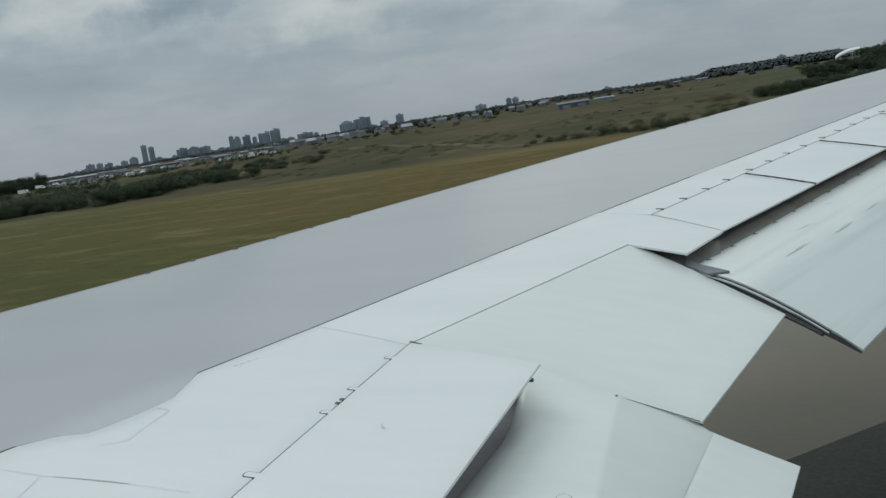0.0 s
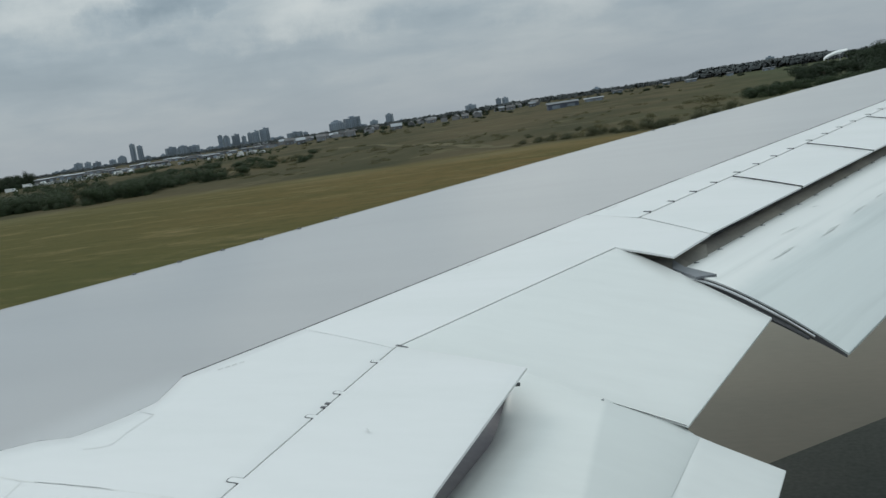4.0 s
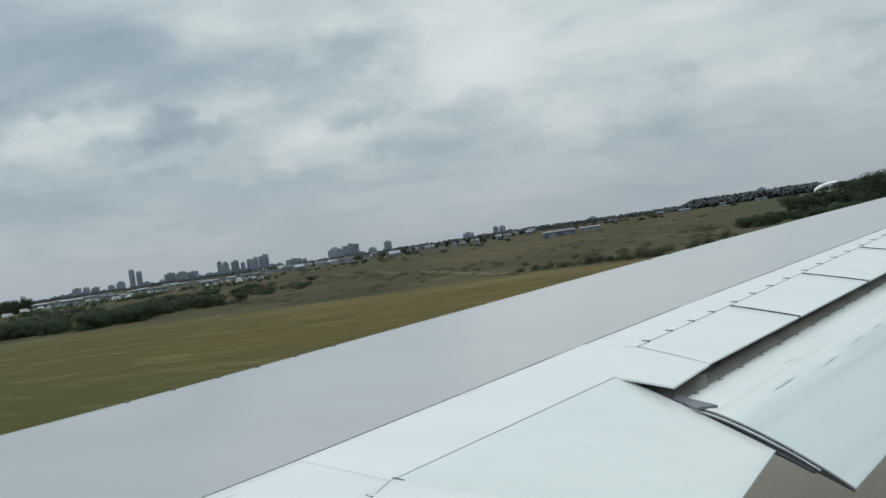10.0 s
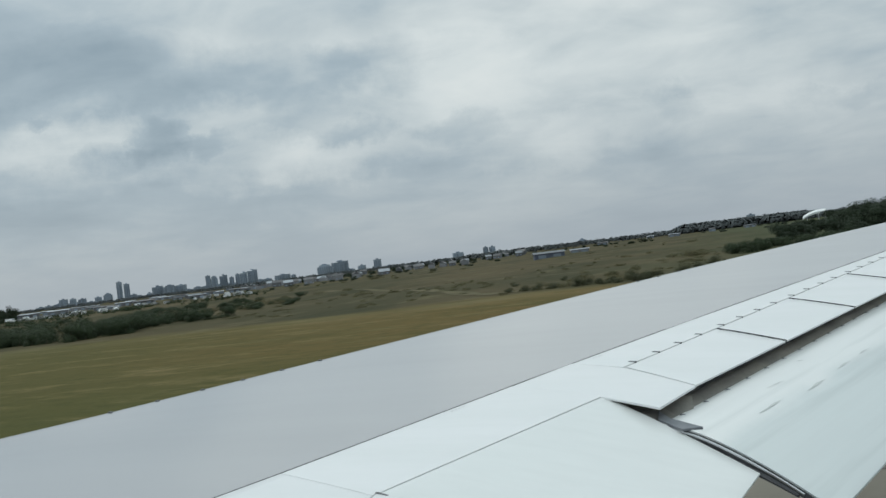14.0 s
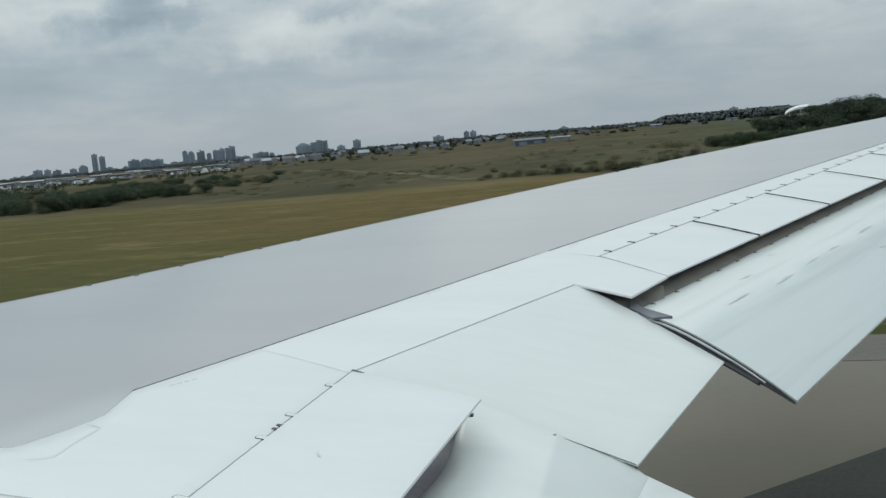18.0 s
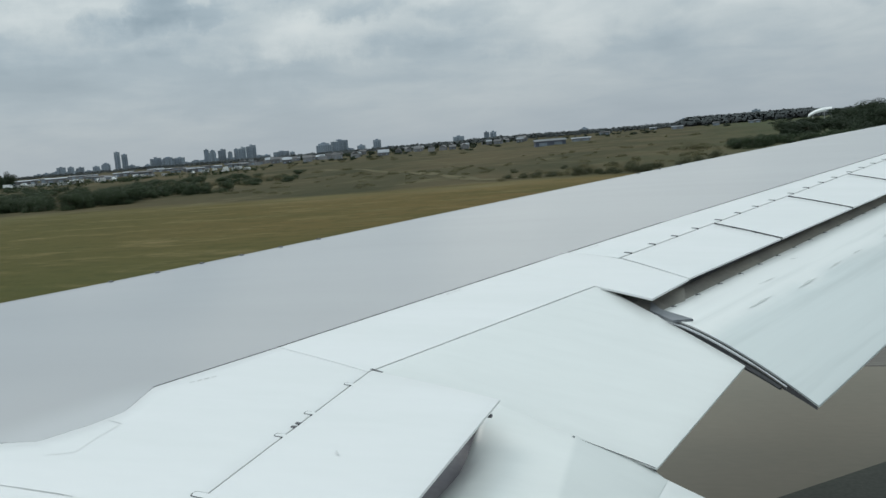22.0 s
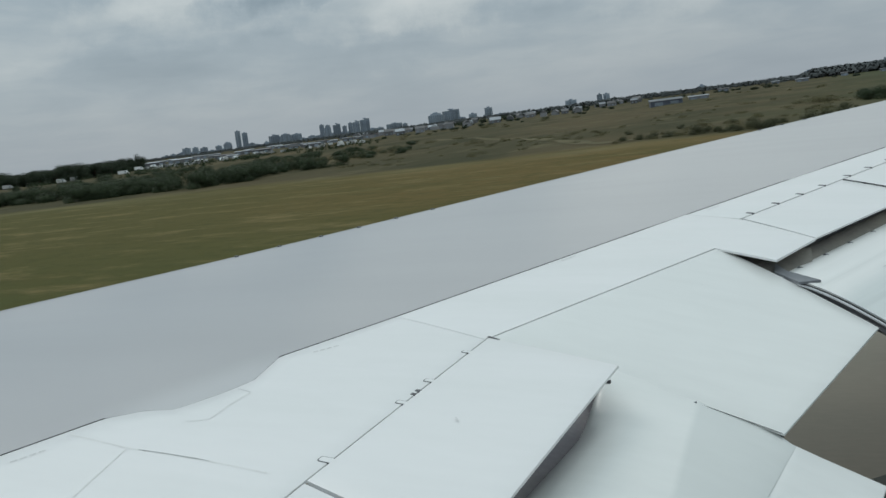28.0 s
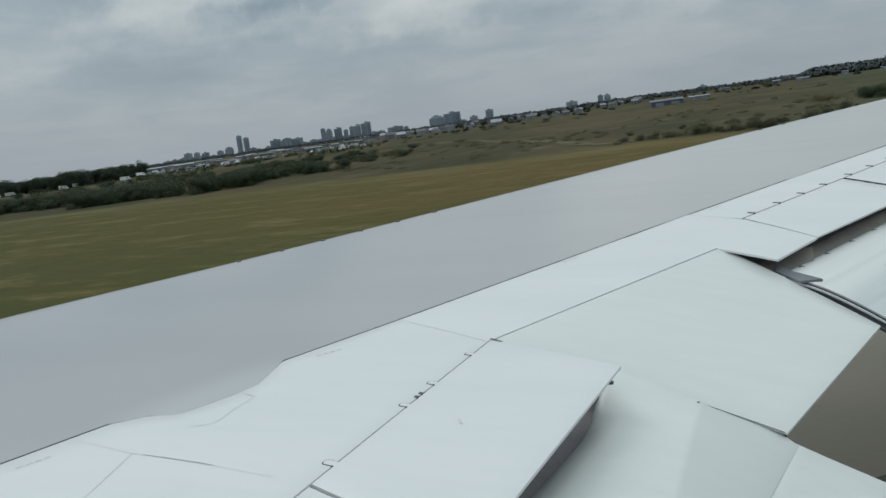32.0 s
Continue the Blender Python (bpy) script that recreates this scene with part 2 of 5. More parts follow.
def pale_margin(m):
    """The grey coat is paler where it meets the wavy edge of the root panel."""
    n, l = m.node_tree.nodes, m.node_tree.links
    b = n["Principled BSDF"]
    old = b.inputs["Base Color"].links[0].from_socket
    co = n.new("ShaderNodeTexCoord")
    sp = n.new("ShaderNodeSeparateXYZ")
    l.new(co.outputs["Object"], sp.inputs[0])

    def mth(op, a, c):
        x = n.new("ShaderNodeMath")
        x.operation = op
        for k, v in enumerate((a, c)):
            if isinstance(v, (int, float)):
                x.inputs[k].default_value = v
            else:
                l.new(v, x.inputs[k])
        return x.outputs[0]

    def soft(v, lo, hi):
        r = n.new("ShaderNodeMapRange")
        r.interpolation_type = "SMOOTHSTEP"
        r.inputs[1].default_value, r.inputs[2].default_value = lo, hi
        l.new(v, r.inputs[0])
        return r.outputs[0]
    cs, sn = math.cos(radians(26.5)), math.sin(radians(26.5))
    dx, dy = mth("ADD", sp.outputs[0], 0.90), mth("SUBTRACT", sp.outputs[1], 8.90)
    u = mth("SUBTRACT", mth("MULTIPLY", dx, cs), mth("MULTIPLY", dy, sn))
    v = mth("ADD", mth("MULTIPLY", dx, sn), mth("MULTIPLY", dy, cs))
    mask = mth("MULTIPLY", soft(u, -0.95, -0.50), mth("MULTIPLY", soft(v, -6.2, -5.5), mth("SUBTRACT", 1.0, soft(v, -5.0, -4.3))))
    x = n.new("ShaderNodeMix")
    x.data_type = "RGBA"
    l.new(mth("MULTIPLY", mask, 0.6), x.inputs[0])
    l.new(old, x.inputs[6])
    x.inputs[7].default_value = (0.55, 0.55, 0.56, 1)
    l.new(x.outputs[2], b.inputs["Base Color"])


pale_margin(GREY)


def aft_tone(m, edge, tone, turn=0.0, soft=0.03, wobble=0.0):
    """Behind one line across the flap the colour is darker; wobble: how far the line wanders, in metres."""
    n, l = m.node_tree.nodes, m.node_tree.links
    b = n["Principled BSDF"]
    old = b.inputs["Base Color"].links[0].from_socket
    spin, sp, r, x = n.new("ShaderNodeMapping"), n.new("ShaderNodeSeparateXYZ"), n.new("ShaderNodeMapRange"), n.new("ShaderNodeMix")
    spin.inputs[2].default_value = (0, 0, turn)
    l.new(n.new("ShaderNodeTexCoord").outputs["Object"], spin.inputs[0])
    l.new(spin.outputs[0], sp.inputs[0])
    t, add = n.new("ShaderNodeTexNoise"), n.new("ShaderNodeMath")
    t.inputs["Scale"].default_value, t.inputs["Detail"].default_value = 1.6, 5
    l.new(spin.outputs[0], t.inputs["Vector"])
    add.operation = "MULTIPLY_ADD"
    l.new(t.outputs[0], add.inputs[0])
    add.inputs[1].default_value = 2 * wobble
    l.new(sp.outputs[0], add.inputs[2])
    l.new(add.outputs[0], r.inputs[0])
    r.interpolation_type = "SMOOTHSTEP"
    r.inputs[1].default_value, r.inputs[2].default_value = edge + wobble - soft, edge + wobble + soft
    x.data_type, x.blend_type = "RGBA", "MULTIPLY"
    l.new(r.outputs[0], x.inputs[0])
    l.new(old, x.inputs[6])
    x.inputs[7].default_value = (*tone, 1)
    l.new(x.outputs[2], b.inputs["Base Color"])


# inner flap: shade on the slope behind its crest, put into the colour
aft_tone(INNER, -0.87, (0.87, 0.885, 0.89), soft=0.025)
aft_tone(STREAKED, -3.29, (0.82, 0.86, 0.87), radians(26.5), 0.12, 0.14)
# near black: shade in the wing's gaps put into colour; also used for tyres
DARK = material("shade_and_tyre_black", (0.05, 0.05, 0.055), 0.7, second=(0.09, 0.085, 0.08), big_scale=3, fine_scale=30, fine_amount=0.2)
# violet grey that carries the shade under the inner spoilers
SHADE = material("cove_shade_grey", (0.32, 0.30, 0.33), 0.6, second=(0.38, 0.36, 0.38), big_scale=2, fine_scale=25, fine_amount=0.1)
SLATE = material("slate_seal", (0.17, 0.18, 0.20), 0.5, second=(0.22, 0.23, 0.25), big_scale=5, fine_scale=40, fine_amount=0.1)
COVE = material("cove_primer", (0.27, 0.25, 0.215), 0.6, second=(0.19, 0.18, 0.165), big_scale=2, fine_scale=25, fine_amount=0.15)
STEEL = material("bare_metal", (0.55, 0.56, 0.58), 0.35, 0.9, big_scale=5, fine_scale=50)
FITTING = material("dark_fitting", (0.12, 0.12, 0.13), 0.5, 0.3, big_scale=8, fine_scale=40, fine_amount=0.2)
STAIN = material("grime_streak", (0.52, 0.52, 0.52), 0.5, second=(0.62, 0.62, 0.62), big_scale=4, fine_scale=30, fine_amount=0.15)
FAINT = material("faint_sealant", (0.735, 0.735, 0.735), 0.42, second=(0.765, 0.765, 0.765), big_scale=6, fine_scale=30, fine_amount=0.04)
SCUFF = material("worn_scuff", (0.56, 0.575, 0.57), 0.45, second=(0.62, 0.635, 0.63), big_scale=9, fine_scale=60, fine_amount=0.1)
SEAM = material("grey_seam", (0.52, 0.53, 0.54), 0.5, big_scale=8, fine_scale=60)
STENCIL = material("stencil_ink", (0.69, 0.69, 0.695), 0.5, big_scale=8, fine_scale=60)
CONCRETE = material("runway_concrete", (0.27, 0.245, 0.205), 0.85, second=(0.235, 0.22, 0.187), big_scale=0.12, fine_scale=9, fine_amount=0.05, bump=0.004, stretch=(0.35, 1, 1))
SHOULDER = material("shoulder_asphalt", (0.215, 0.20, 0.185), 0.9, second=(0.18, 0.17, 0.155), big_scale=0.2, fine_scale=12, fine_amount=0.15, bump=0.004, stretch=(0.3, 1, 1))
DARK_PATCH = material("dark_patch_grey", (0.092, 0.097, 0.088), 0.85, second=(0.112, 0.114, 0.104), big_scale=0.3, fine_scale=14, fine_amount=0.2, bump=0.004)
PLASTIC = material("window_plastic", (0.10, 0.10, 0.10), 0.55, big_scale=4, fine_scale=60, fine_amount=0.05)
RUBBER_GAP = material("black_rubber_and_gap", (0.045, 0.045, 0.05), 0.7, big_scale=6, fine_scale=40, fine_amount=0.2)
JOINT = material("joint_sealant", (0.07, 0.065, 0.06), 0.8, big_scale=2)
LEAF = material("bush_leaves", (0.041, 0.058, 0.029), 0.7, second=(0.033, 0.047, 0.025), big_scale=0.5, fine_scale=3, fine_amount=0.15, island=0.12)
LEAF_MID = material("olive_bush_leaves", (0.066, 0.070, 0.038), 0.75, second=(0.054, 0.060, 0.033), big_scale=0.5, fine_scale=3, fine_amount=0.15, island=0.10)
LEAF_TREE = material("tree_leaves", (0.034, 0.047, 0.028), 0.75, second=(0.028, 0.040, 0.025), big_scale=0.5, fine_scale=3, fine_amount=0.2, island=0.15)
LEAF_DRY = material("dry_bush_leaves", (0.125, 0.112, 0.058), 0.8, second=(0.095, 0.094, 0.048), big_scale=0.5, fine_scale=3, fine_amount=0.3, island=0.35)
# bluish grey of distance haze, put into the leaf colour
LEAF_FAR = material("haze_toned_leaves", (0.092, 0.102, 0.105), 0.9, second=(0.080, 0.090, 0.094), big_scale=0.01, fine_scale=0.1, fine_amount=0.06, island=0.05)
BARK = material("bark", (0.10, 0.08, 0.06), 0.9, big_scale=2, fine_scale=20, fine_amount=0.3)
# these two colours carry the blue of haze over the far towers
STONE = material("hazed_tower_concrete", (0.27, 0.315, 0.37), 0.7, second=(0.23, 0.27, 0.315), big_scale=0.02, fine_scale=0.3, fine_amount=0.15, random_object=0.25)
GLASSY = material("hazed_tower_glazing", (0.20, 0.245, 0.31), 0.45, second=(0.235, 0.28, 0.335), big_scale=0.03, fine_scale=0.3, fine_amount=0.2, random_object=0.25)
ROOF_PALE = material("pale_roof", (0.31, 0.33, 0.36), 0.6, second=(0.22, 0.24, 0.27), big_scale=0.05, fine_scale=0.5, random_object=0.55)
ROOF_DARK = material("dark_roof", (0.14, 0.145, 0.155), 0.8, second=(0.18, 0.165, 0.16), big_scale=0.1, fine_scale=0.6, random_object=0.4)
WALL = material("rendered_wall", (0.23, 0.235, 0.25), 0.8, second=(0.17, 0.17, 0.18), big_scale=0.1, fine_scale=0.8, random_object=0.4)
BLUE = material("blue_cladding", (0.10, 0.115, 0.16), 0.6, second=(0.085, 0.10, 0.14), big_scale=0.2, fine_scale=1.0)
MEMBRANE = material("white_membrane", (0.85, 0.86, 0.86), 0.5, big_scale=0.3, fine_scale=2)
VAN = material("van_paint", (0.60, 0.61, 0.62), 0.4, second=(0.50, 0.51, 0.52), big_scale=0.5, fine_scale=3, fine_amount=0.05, random_object=0.6)
TRACK = material("dirt_track", (0.130, 0.112, 0.064), 0.95, second=(0.10, 0.089, 0.048), big_scale=0.08, fine_scale=1.0, fine_amount=0.2)


def ground_material():
    m = bpy.data.materials.new("airfield_grass")
    m.use_nodes = True
    n, l = m.node_tree.nodes, m.node_tree.links
    b = n["Principled BSDF"]
    b.inputs["Roughness"].default_value = 0.95
    b.inputs["Specular IOR Level"].default_value = 0.08
    co = n.new("ShaderNodeTexCoord")

    def tex(scale, detail, stretch, rough=0.6):
        mp = n.new("ShaderNodeMapping")
        mp.inputs[3].default_value = stretch
        l.new(co.outputs["Object"], mp.inputs[0])
        t = n.new("ShaderNodeTexNoise")
        t.inputs["Scale"].default_value, t.inputs["Detail"].default_value, t.inputs["Roughness"].default_value = scale, detail, rough
        l.new(mp.outputs[0], t.inputs["Vector"])
        return t.outputs[0]

    def mth(op, a, c):
        x = n.new("ShaderNodeMath")
        x.operation = op
        for k, v in enumerate((a, c)):
            if isinstance(v, (int, float)):
                x.inputs[k].default_value = v
            else:
                l.new(v, x.inputs[k])
        return x.outputs[0]

    def mixc(fac, a, c):
        x = n.new("ShaderNodeMix")
        x.data_type = "RGBA"
        for sock, v in ((x.inputs[0], fac), (x.inputs[6], a), (x.inputs[7], c)):
            if isinstance(v, tuple):
                sock.default_value = (*v, 1)
            else:
                l.new(v, sock)
        return x.outputs[2]

    def step(v, lo, hi):
        r = n.new("ShaderNodeMapRange")
        r.inputs[1].default_value, r.inputs[2].default_value = lo, hi
        l.new(v, r.inputs[0])
        return r.outputs[0]

    sp = n.new("ShaderNodeSeparateXYZ")
    l.new(co.outputs["Object"], sp.inputs[0])
    # the mown field runs from green to straw brown
    drift = mth("ADD", sp.outputs[0], mth("MULTIPLY", mth("SUBTRACT", tex(0.018, 4, (1, 1, 1)), 0.5), 130.0))
    drift = mth("ADD", drift, mth("MULTIPLY", sp.outputs[1], 0.35))
    mown = mixc(step(drift, -95.0, 5.0), (0.070, 0.079, 0.025), (0.147, 0.098, 0.036))
    mown = mixc(mth("SUBTRACT", 1.0, step(sp.outputs[1], 28.0, 75.0)), mown, (0.066, 0.077, 0.025))
    mown = mixc(step(tex(0.07, 7, (0.45, 1, 1), 0.66), 0.46, 0.70), mown, (0.088, 0.078, 0.026))
    mown = mixc(step(tex(0.22, 6, (0.40, 1, 1), 0.70), 0.51, 0.70), mown, (0.190, 0.145, 0.066))
    mown = mixc(step(tex(0.9, 6, (0.45, 1, 1), 0.75), 0.49, 0.68), mown, (0.064, 0.064, 0.021))
    wild = mixc(step(tex(0.02, 6, (0.9, 0.45, 1)), 0.44, 0.56), (0.066, 0.059, 0.032), (0.100, 0.078, 0.044))
    wild = mixc(step(tex(0.05, 6, (0.9, 0.30, 1), 0.65), 0.52, 0.62), wild, (0.050, 0.048, 0.026))
    wild = mixc(step(tex(0.12, 6, (0.8, 0.5, 1), 0.7), 0.54, 0.70), wild, (0.130, 0.112, 0.064))
    green = step(mth("ADD", sp.outputs[0], mth("MULTIPLY", mth("SUBTRACT", tex(0.01, 4, (1, 1, 1)), 0.5), 160.0)), -25.0, 42.0)
    wild = mixc(mth("MULTIPLY", green, 0.75), wild, (0.060, 0.074, 0.038))
    edge = mth("ADD", sp.outputs[1], mth("MULTIPLY", mth("SUBTRACT", tex(0.03, 4, (1, 1, 1)), 0.5), 26.0))
    edge = mth("ADD", edge, mth("MULTIPLY", sp.outputs[0], -0.12))
    fringe = mth("MULTIPLY", step(edge, 102.0, 117.0), step(tex(0.09, 5, (0.6, 1, 1)), 0.35, 0.6))
    mown = mixc(mth("MULTIPLY", fringe, 0.6), mown, (0.165, 0.142, 0.074))
    col = mixc(step(edge, 117.0, 126.0), mown, wild)
    blade = step(tex(2.5, 5, (0.6, 1, 1), 0.7), 0.2, 0.8)
    col = mixc(mth("MULTIPLY", blade, 0.15), col, (0.07, 0.072, 0.024))
    l.new(col, b.inputs["Base Color"])
    bn = n.new("ShaderNodeBump")
    bn.inputs["Strength"].default_value, bn.inputs["Distance"].default_value = 0.5, 0.06
    l.new(tex(3.0, 5, (0.6, 1, 1), 0.7), bn.inputs["Height"])
    l.new(bn.outputs[0], b.inputs["Normal"])
    return m


GRASS = ground_material()


# ---- mesh helpers ----
def mesh_object(name, verts, faces, mat, smooth=None):
    me = bpy.data.meshes.new(name)
    me.from_pydata([tuple(v) for v in verts], [], faces)
    me.materials.append(mat)
    if smooth is not None:
        me.polygons.foreach_set("use_smooth", [bool(smooth is True or k in smooth) for k in range(len(faces))])
    me.update()
    return new(name, me)


def placed(ob):
    """Where an object and its parents stand in the world."""
    own = ob.matrix_parent_inverse @ ob.matrix_basis if ob.parent else ob.matrix_basis
    return placed(ob.parent) @ own if ob.parent else own


def part(name, ob, parent, label=""):
    """Hangs a mesh under its thing or part."""
    ob.name = name
    ob.parent = parent
    ob.matrix_parent_inverse = placed(parent).inverted()
    if label:
        ob["label"] = label
    return ob


def solid(name, pos, ns, nt, thick, mat, edge=0.004, lip=0.0015, under=None):
    """A panel with depth over a surface pos(s, t), s across and t along, with softened edges."""
    def steps(n, first, last):
        k0, k1 = min(0.3, edge / max(first, 0.01)), min(0.3, edge / max(last, 0.01))
        return [0.0, k0] + [k0 + (1 - k0 - k1) * (q + 1) / (n + 1) for q in range(n)] + [1 - k1, 1.0]
    ls, lt = (pos(1, 0.5) - pos(0, 0.5)).length, (pos(0.5, 1) - pos(0.5, 0)).length
    ss, tt = steps(ns, ls, ls), steps(nt, lt, lt)
    a, b = len(ss), len(tt)
    verts, faces, smooth = [], [], set()
    for i, s in enumerate(ss):
        for j, t in enumerate(tt):
            p = pos(s, t)
            if i in (0, a - 1) or j in (0, b - 1):
                p = p - Vector((0, 0, lip))
            verts.append(p)
    for i in range(a - 1):
        for j in range(b - 1):
            if 0 < i < a - 2 and 0 < j < b - 2:
                smooth.add(len(faces))
            faces.append((i * b + j, (i + 1) * b + j, (i + 1) * b + j + 1, i * b + j + 1))
    ring = [(i, 0) for i in range(a)] + [(a - 1, j) for j in range(1, b)] + [(i, b - 1) for i in range(a - 2, -1, -1)] + [(0, j) for j in range(b - 2, 0, -1)]
    k0 = len(verts)
    for i, j in ring:
        verts.append(verts[i * b + j].copy())
    k1 = len(verts)
    for i, j in ring:
        d = under(ss[i], tt[j]) if under else thick
        verts.append(verts[i * b + j] - Vector((0, 0, d)))
    r = len(ring)
    for q in range(r):
        faces.append((k0 + q, k1 + q, k1 + (q + 1) % r, k0 + (q + 1) % r))
    # underside as a grid, so that a curved panel stays closed
    k2 = len(verts)
    for i, s in enumerate(ss):
        for j, t in enumerate(tt):
            d = under(s, t) if under else thick
            verts.append(verts[i * b + j] - Vector((0, 0, d)))
    for i in range(a - 1):
        for j in range(b - 1):
            smooth.add(len(faces))
            faces.append((k2 + i * b + j, k2 + i * b + j + 1, k2 + (i + 1) * b + j + 1, k2 + (i + 1) * b + j))
    return mesh_object(name, verts, faces, mat, smooth)


def boxes_mesh(name, boxes, mat):
    """Boxes (x0, y0, z0, x1, y1, z1) joined to one mesh."""
    verts, faces = [], []
    for x0, y0, z0, x1, y1, z1 in boxes:
        k = len(verts)
        verts += [(x0, y0, z0), (x1, y0, z0), (x1, y1, z0), (x0, y1, z0), (x0, y0, z1), (x1, y0, z1), (x1, y1, z1), (x0, y1, z1)]
        faces += [tuple(k + q for q in f) for f in ((3, 2, 1, 0), (4, 5, 6, 7), (0, 1, 5, 4), (1, 2, 6, 5), (2, 3, 7, 6), (3, 0, 4, 7))]
    return mesh_object(name, verts, faces, mat)


def lerp(a, b, k):
    return a + (b - a) * k


def bend(table, x):
    """A broken line through (x, y) pairs."""
    return float(np.interp(x, [p[0] for p in table], [p[1] for p in table]))


# ---- ground ----
def rise(x, y):
    r = math.hypot(x, y - 40)
    k = min(max((r - 130) / 120, 0), 1) * min(max((1500 - r) / 900, 0), 1)
    # the plain falls away towards the town
    west = min(max((-x / max(y, 1.0) - 0.14) / 0.14, 0), 1) if y > 0 else 0
    fall = min(max((r - 360) / 440, 0), 1)
    return -0.03 - 3.2 * west * fall * fall * (3 - 2 * fall) + k * (1.5 * noise.noise(Vector((x * 0.012, y * 0.017, 3.0))) + 0.6 * noise.noise(Vector((x * 0.05, y * 0.04, 8.0))))


def build_ground():
    rings = [0.0] + [4.0 * 1.05 ** k for k in range(147)]
    rings = [r for r in rings if r < 4850] + [4850]
    m = 400
    verts, faces = [Vector((0, 40, -0.03))], []
    for r in rings[1:]:
        for q in range(m):
            a = 2 * math.pi * q / m
            x, y = r * math.sin(a), 40 + r * math.cos(a)
            verts.append(Vector((x, y, rise(x, y))))
    for q in range(m):
        faces.append((0, 1 + (q + 1) % m, 1 + q))
    for k in range(len(rings) - 2):
        for q in range(m):
            a, b = 1 + k * m + q, 1 + k * m + (q + 1) % m
            faces.append((a, b, b + m, a + m))
    tagged(mesh_object("ground", verts, faces, GRASS, True), "wide flat airfield of mown khaki grass and rough meadow", "grass", kind="structure")


build_ground()
tagged(boxes_mesh("runway", [(-420, -38, -0.3, 420, 21.95, 0.004)], CONCRETE), "pale brown concrete runway pavement", "runway", kind="structure")
tagged(boxes_mesh("runway_shoulder", [(-420, 22.03, -0.3, 420, 24.55, 0.0)], SHOULDER), "narrow grey asphalt runway shoulder beside the grass", "pavement", kind="structure")
tagged(boxes_mesh("pavement_joint", [(-420, 21.95, -0.3, 420, 22.03, -0.004)], JOINT), "dark sealed joint between runway and shoulder", "joint", kind="structure")


# ---- the airliner: wing surface in its own axes ----
SWEEP = radians(26.5)
CS, SN = math.cos(SWEEP), math.sin(SWEEP)
OX, OY = -0.90, 8.90


def wing_height(x, y):
    u = (x - OX) * CS - (y - OY) * SN
    g = -0.06 * u - 0.02 * u * u if u > 0 else -0.05 * u - 0.0095 * u * u
    return 4.05 + 0.057 * y + g


def S(x, y, drop=0.0):
    return Vector((x, y, wing_height(x, y) - drop))


def U(u, v, drop=0.0):
    return S(OX + u * CS + v * SN, OY - u * SN + v * CS, drop)


# how far the nose of the wing stands behind a straight line, along the span
NOSE = ((-6, 0.0), (-5, 0.02), (-4.2, 0.11), (-3.4, 0.22), (-2.6, 0.27), (-1.5, 0.28), (0, 0.235), (2.35, 0.17), (5, 0.08), (8, 0.03), (12, 0.0))


def leading(v):
    return -5.45 + 0.1845 * (v + 4.2) + bend(NOSE, v)


SPAR = ((-12, -0.68), (-5.88, -0.68), (-5.67, -0.58), (-5.54, -0.42), (-5.23, -0.40), (-5.0, -0.42), (-4.66, -0.67), (-3.7, -0.64), (-0.6, -0.61), (1.8, -0.55), (2.6, -0.52), (8.5, -0.26), (12.4, -0.08), (24, 0.25))
ROOT, TIP = -10.6, 22.0

airliner = tagged(new("airliner"), "white and grey airliner wing with lowered flaps above the runway", "airliner")
airliner.matrix_basis = pose(0, -2.95, 0)
bpy.context.view_layer.update()


def spar(v):
    return bend(SPAR, v)


def hang(ob, name, label="", parent=None):
    return part(name, ob, parent or airliner, label)


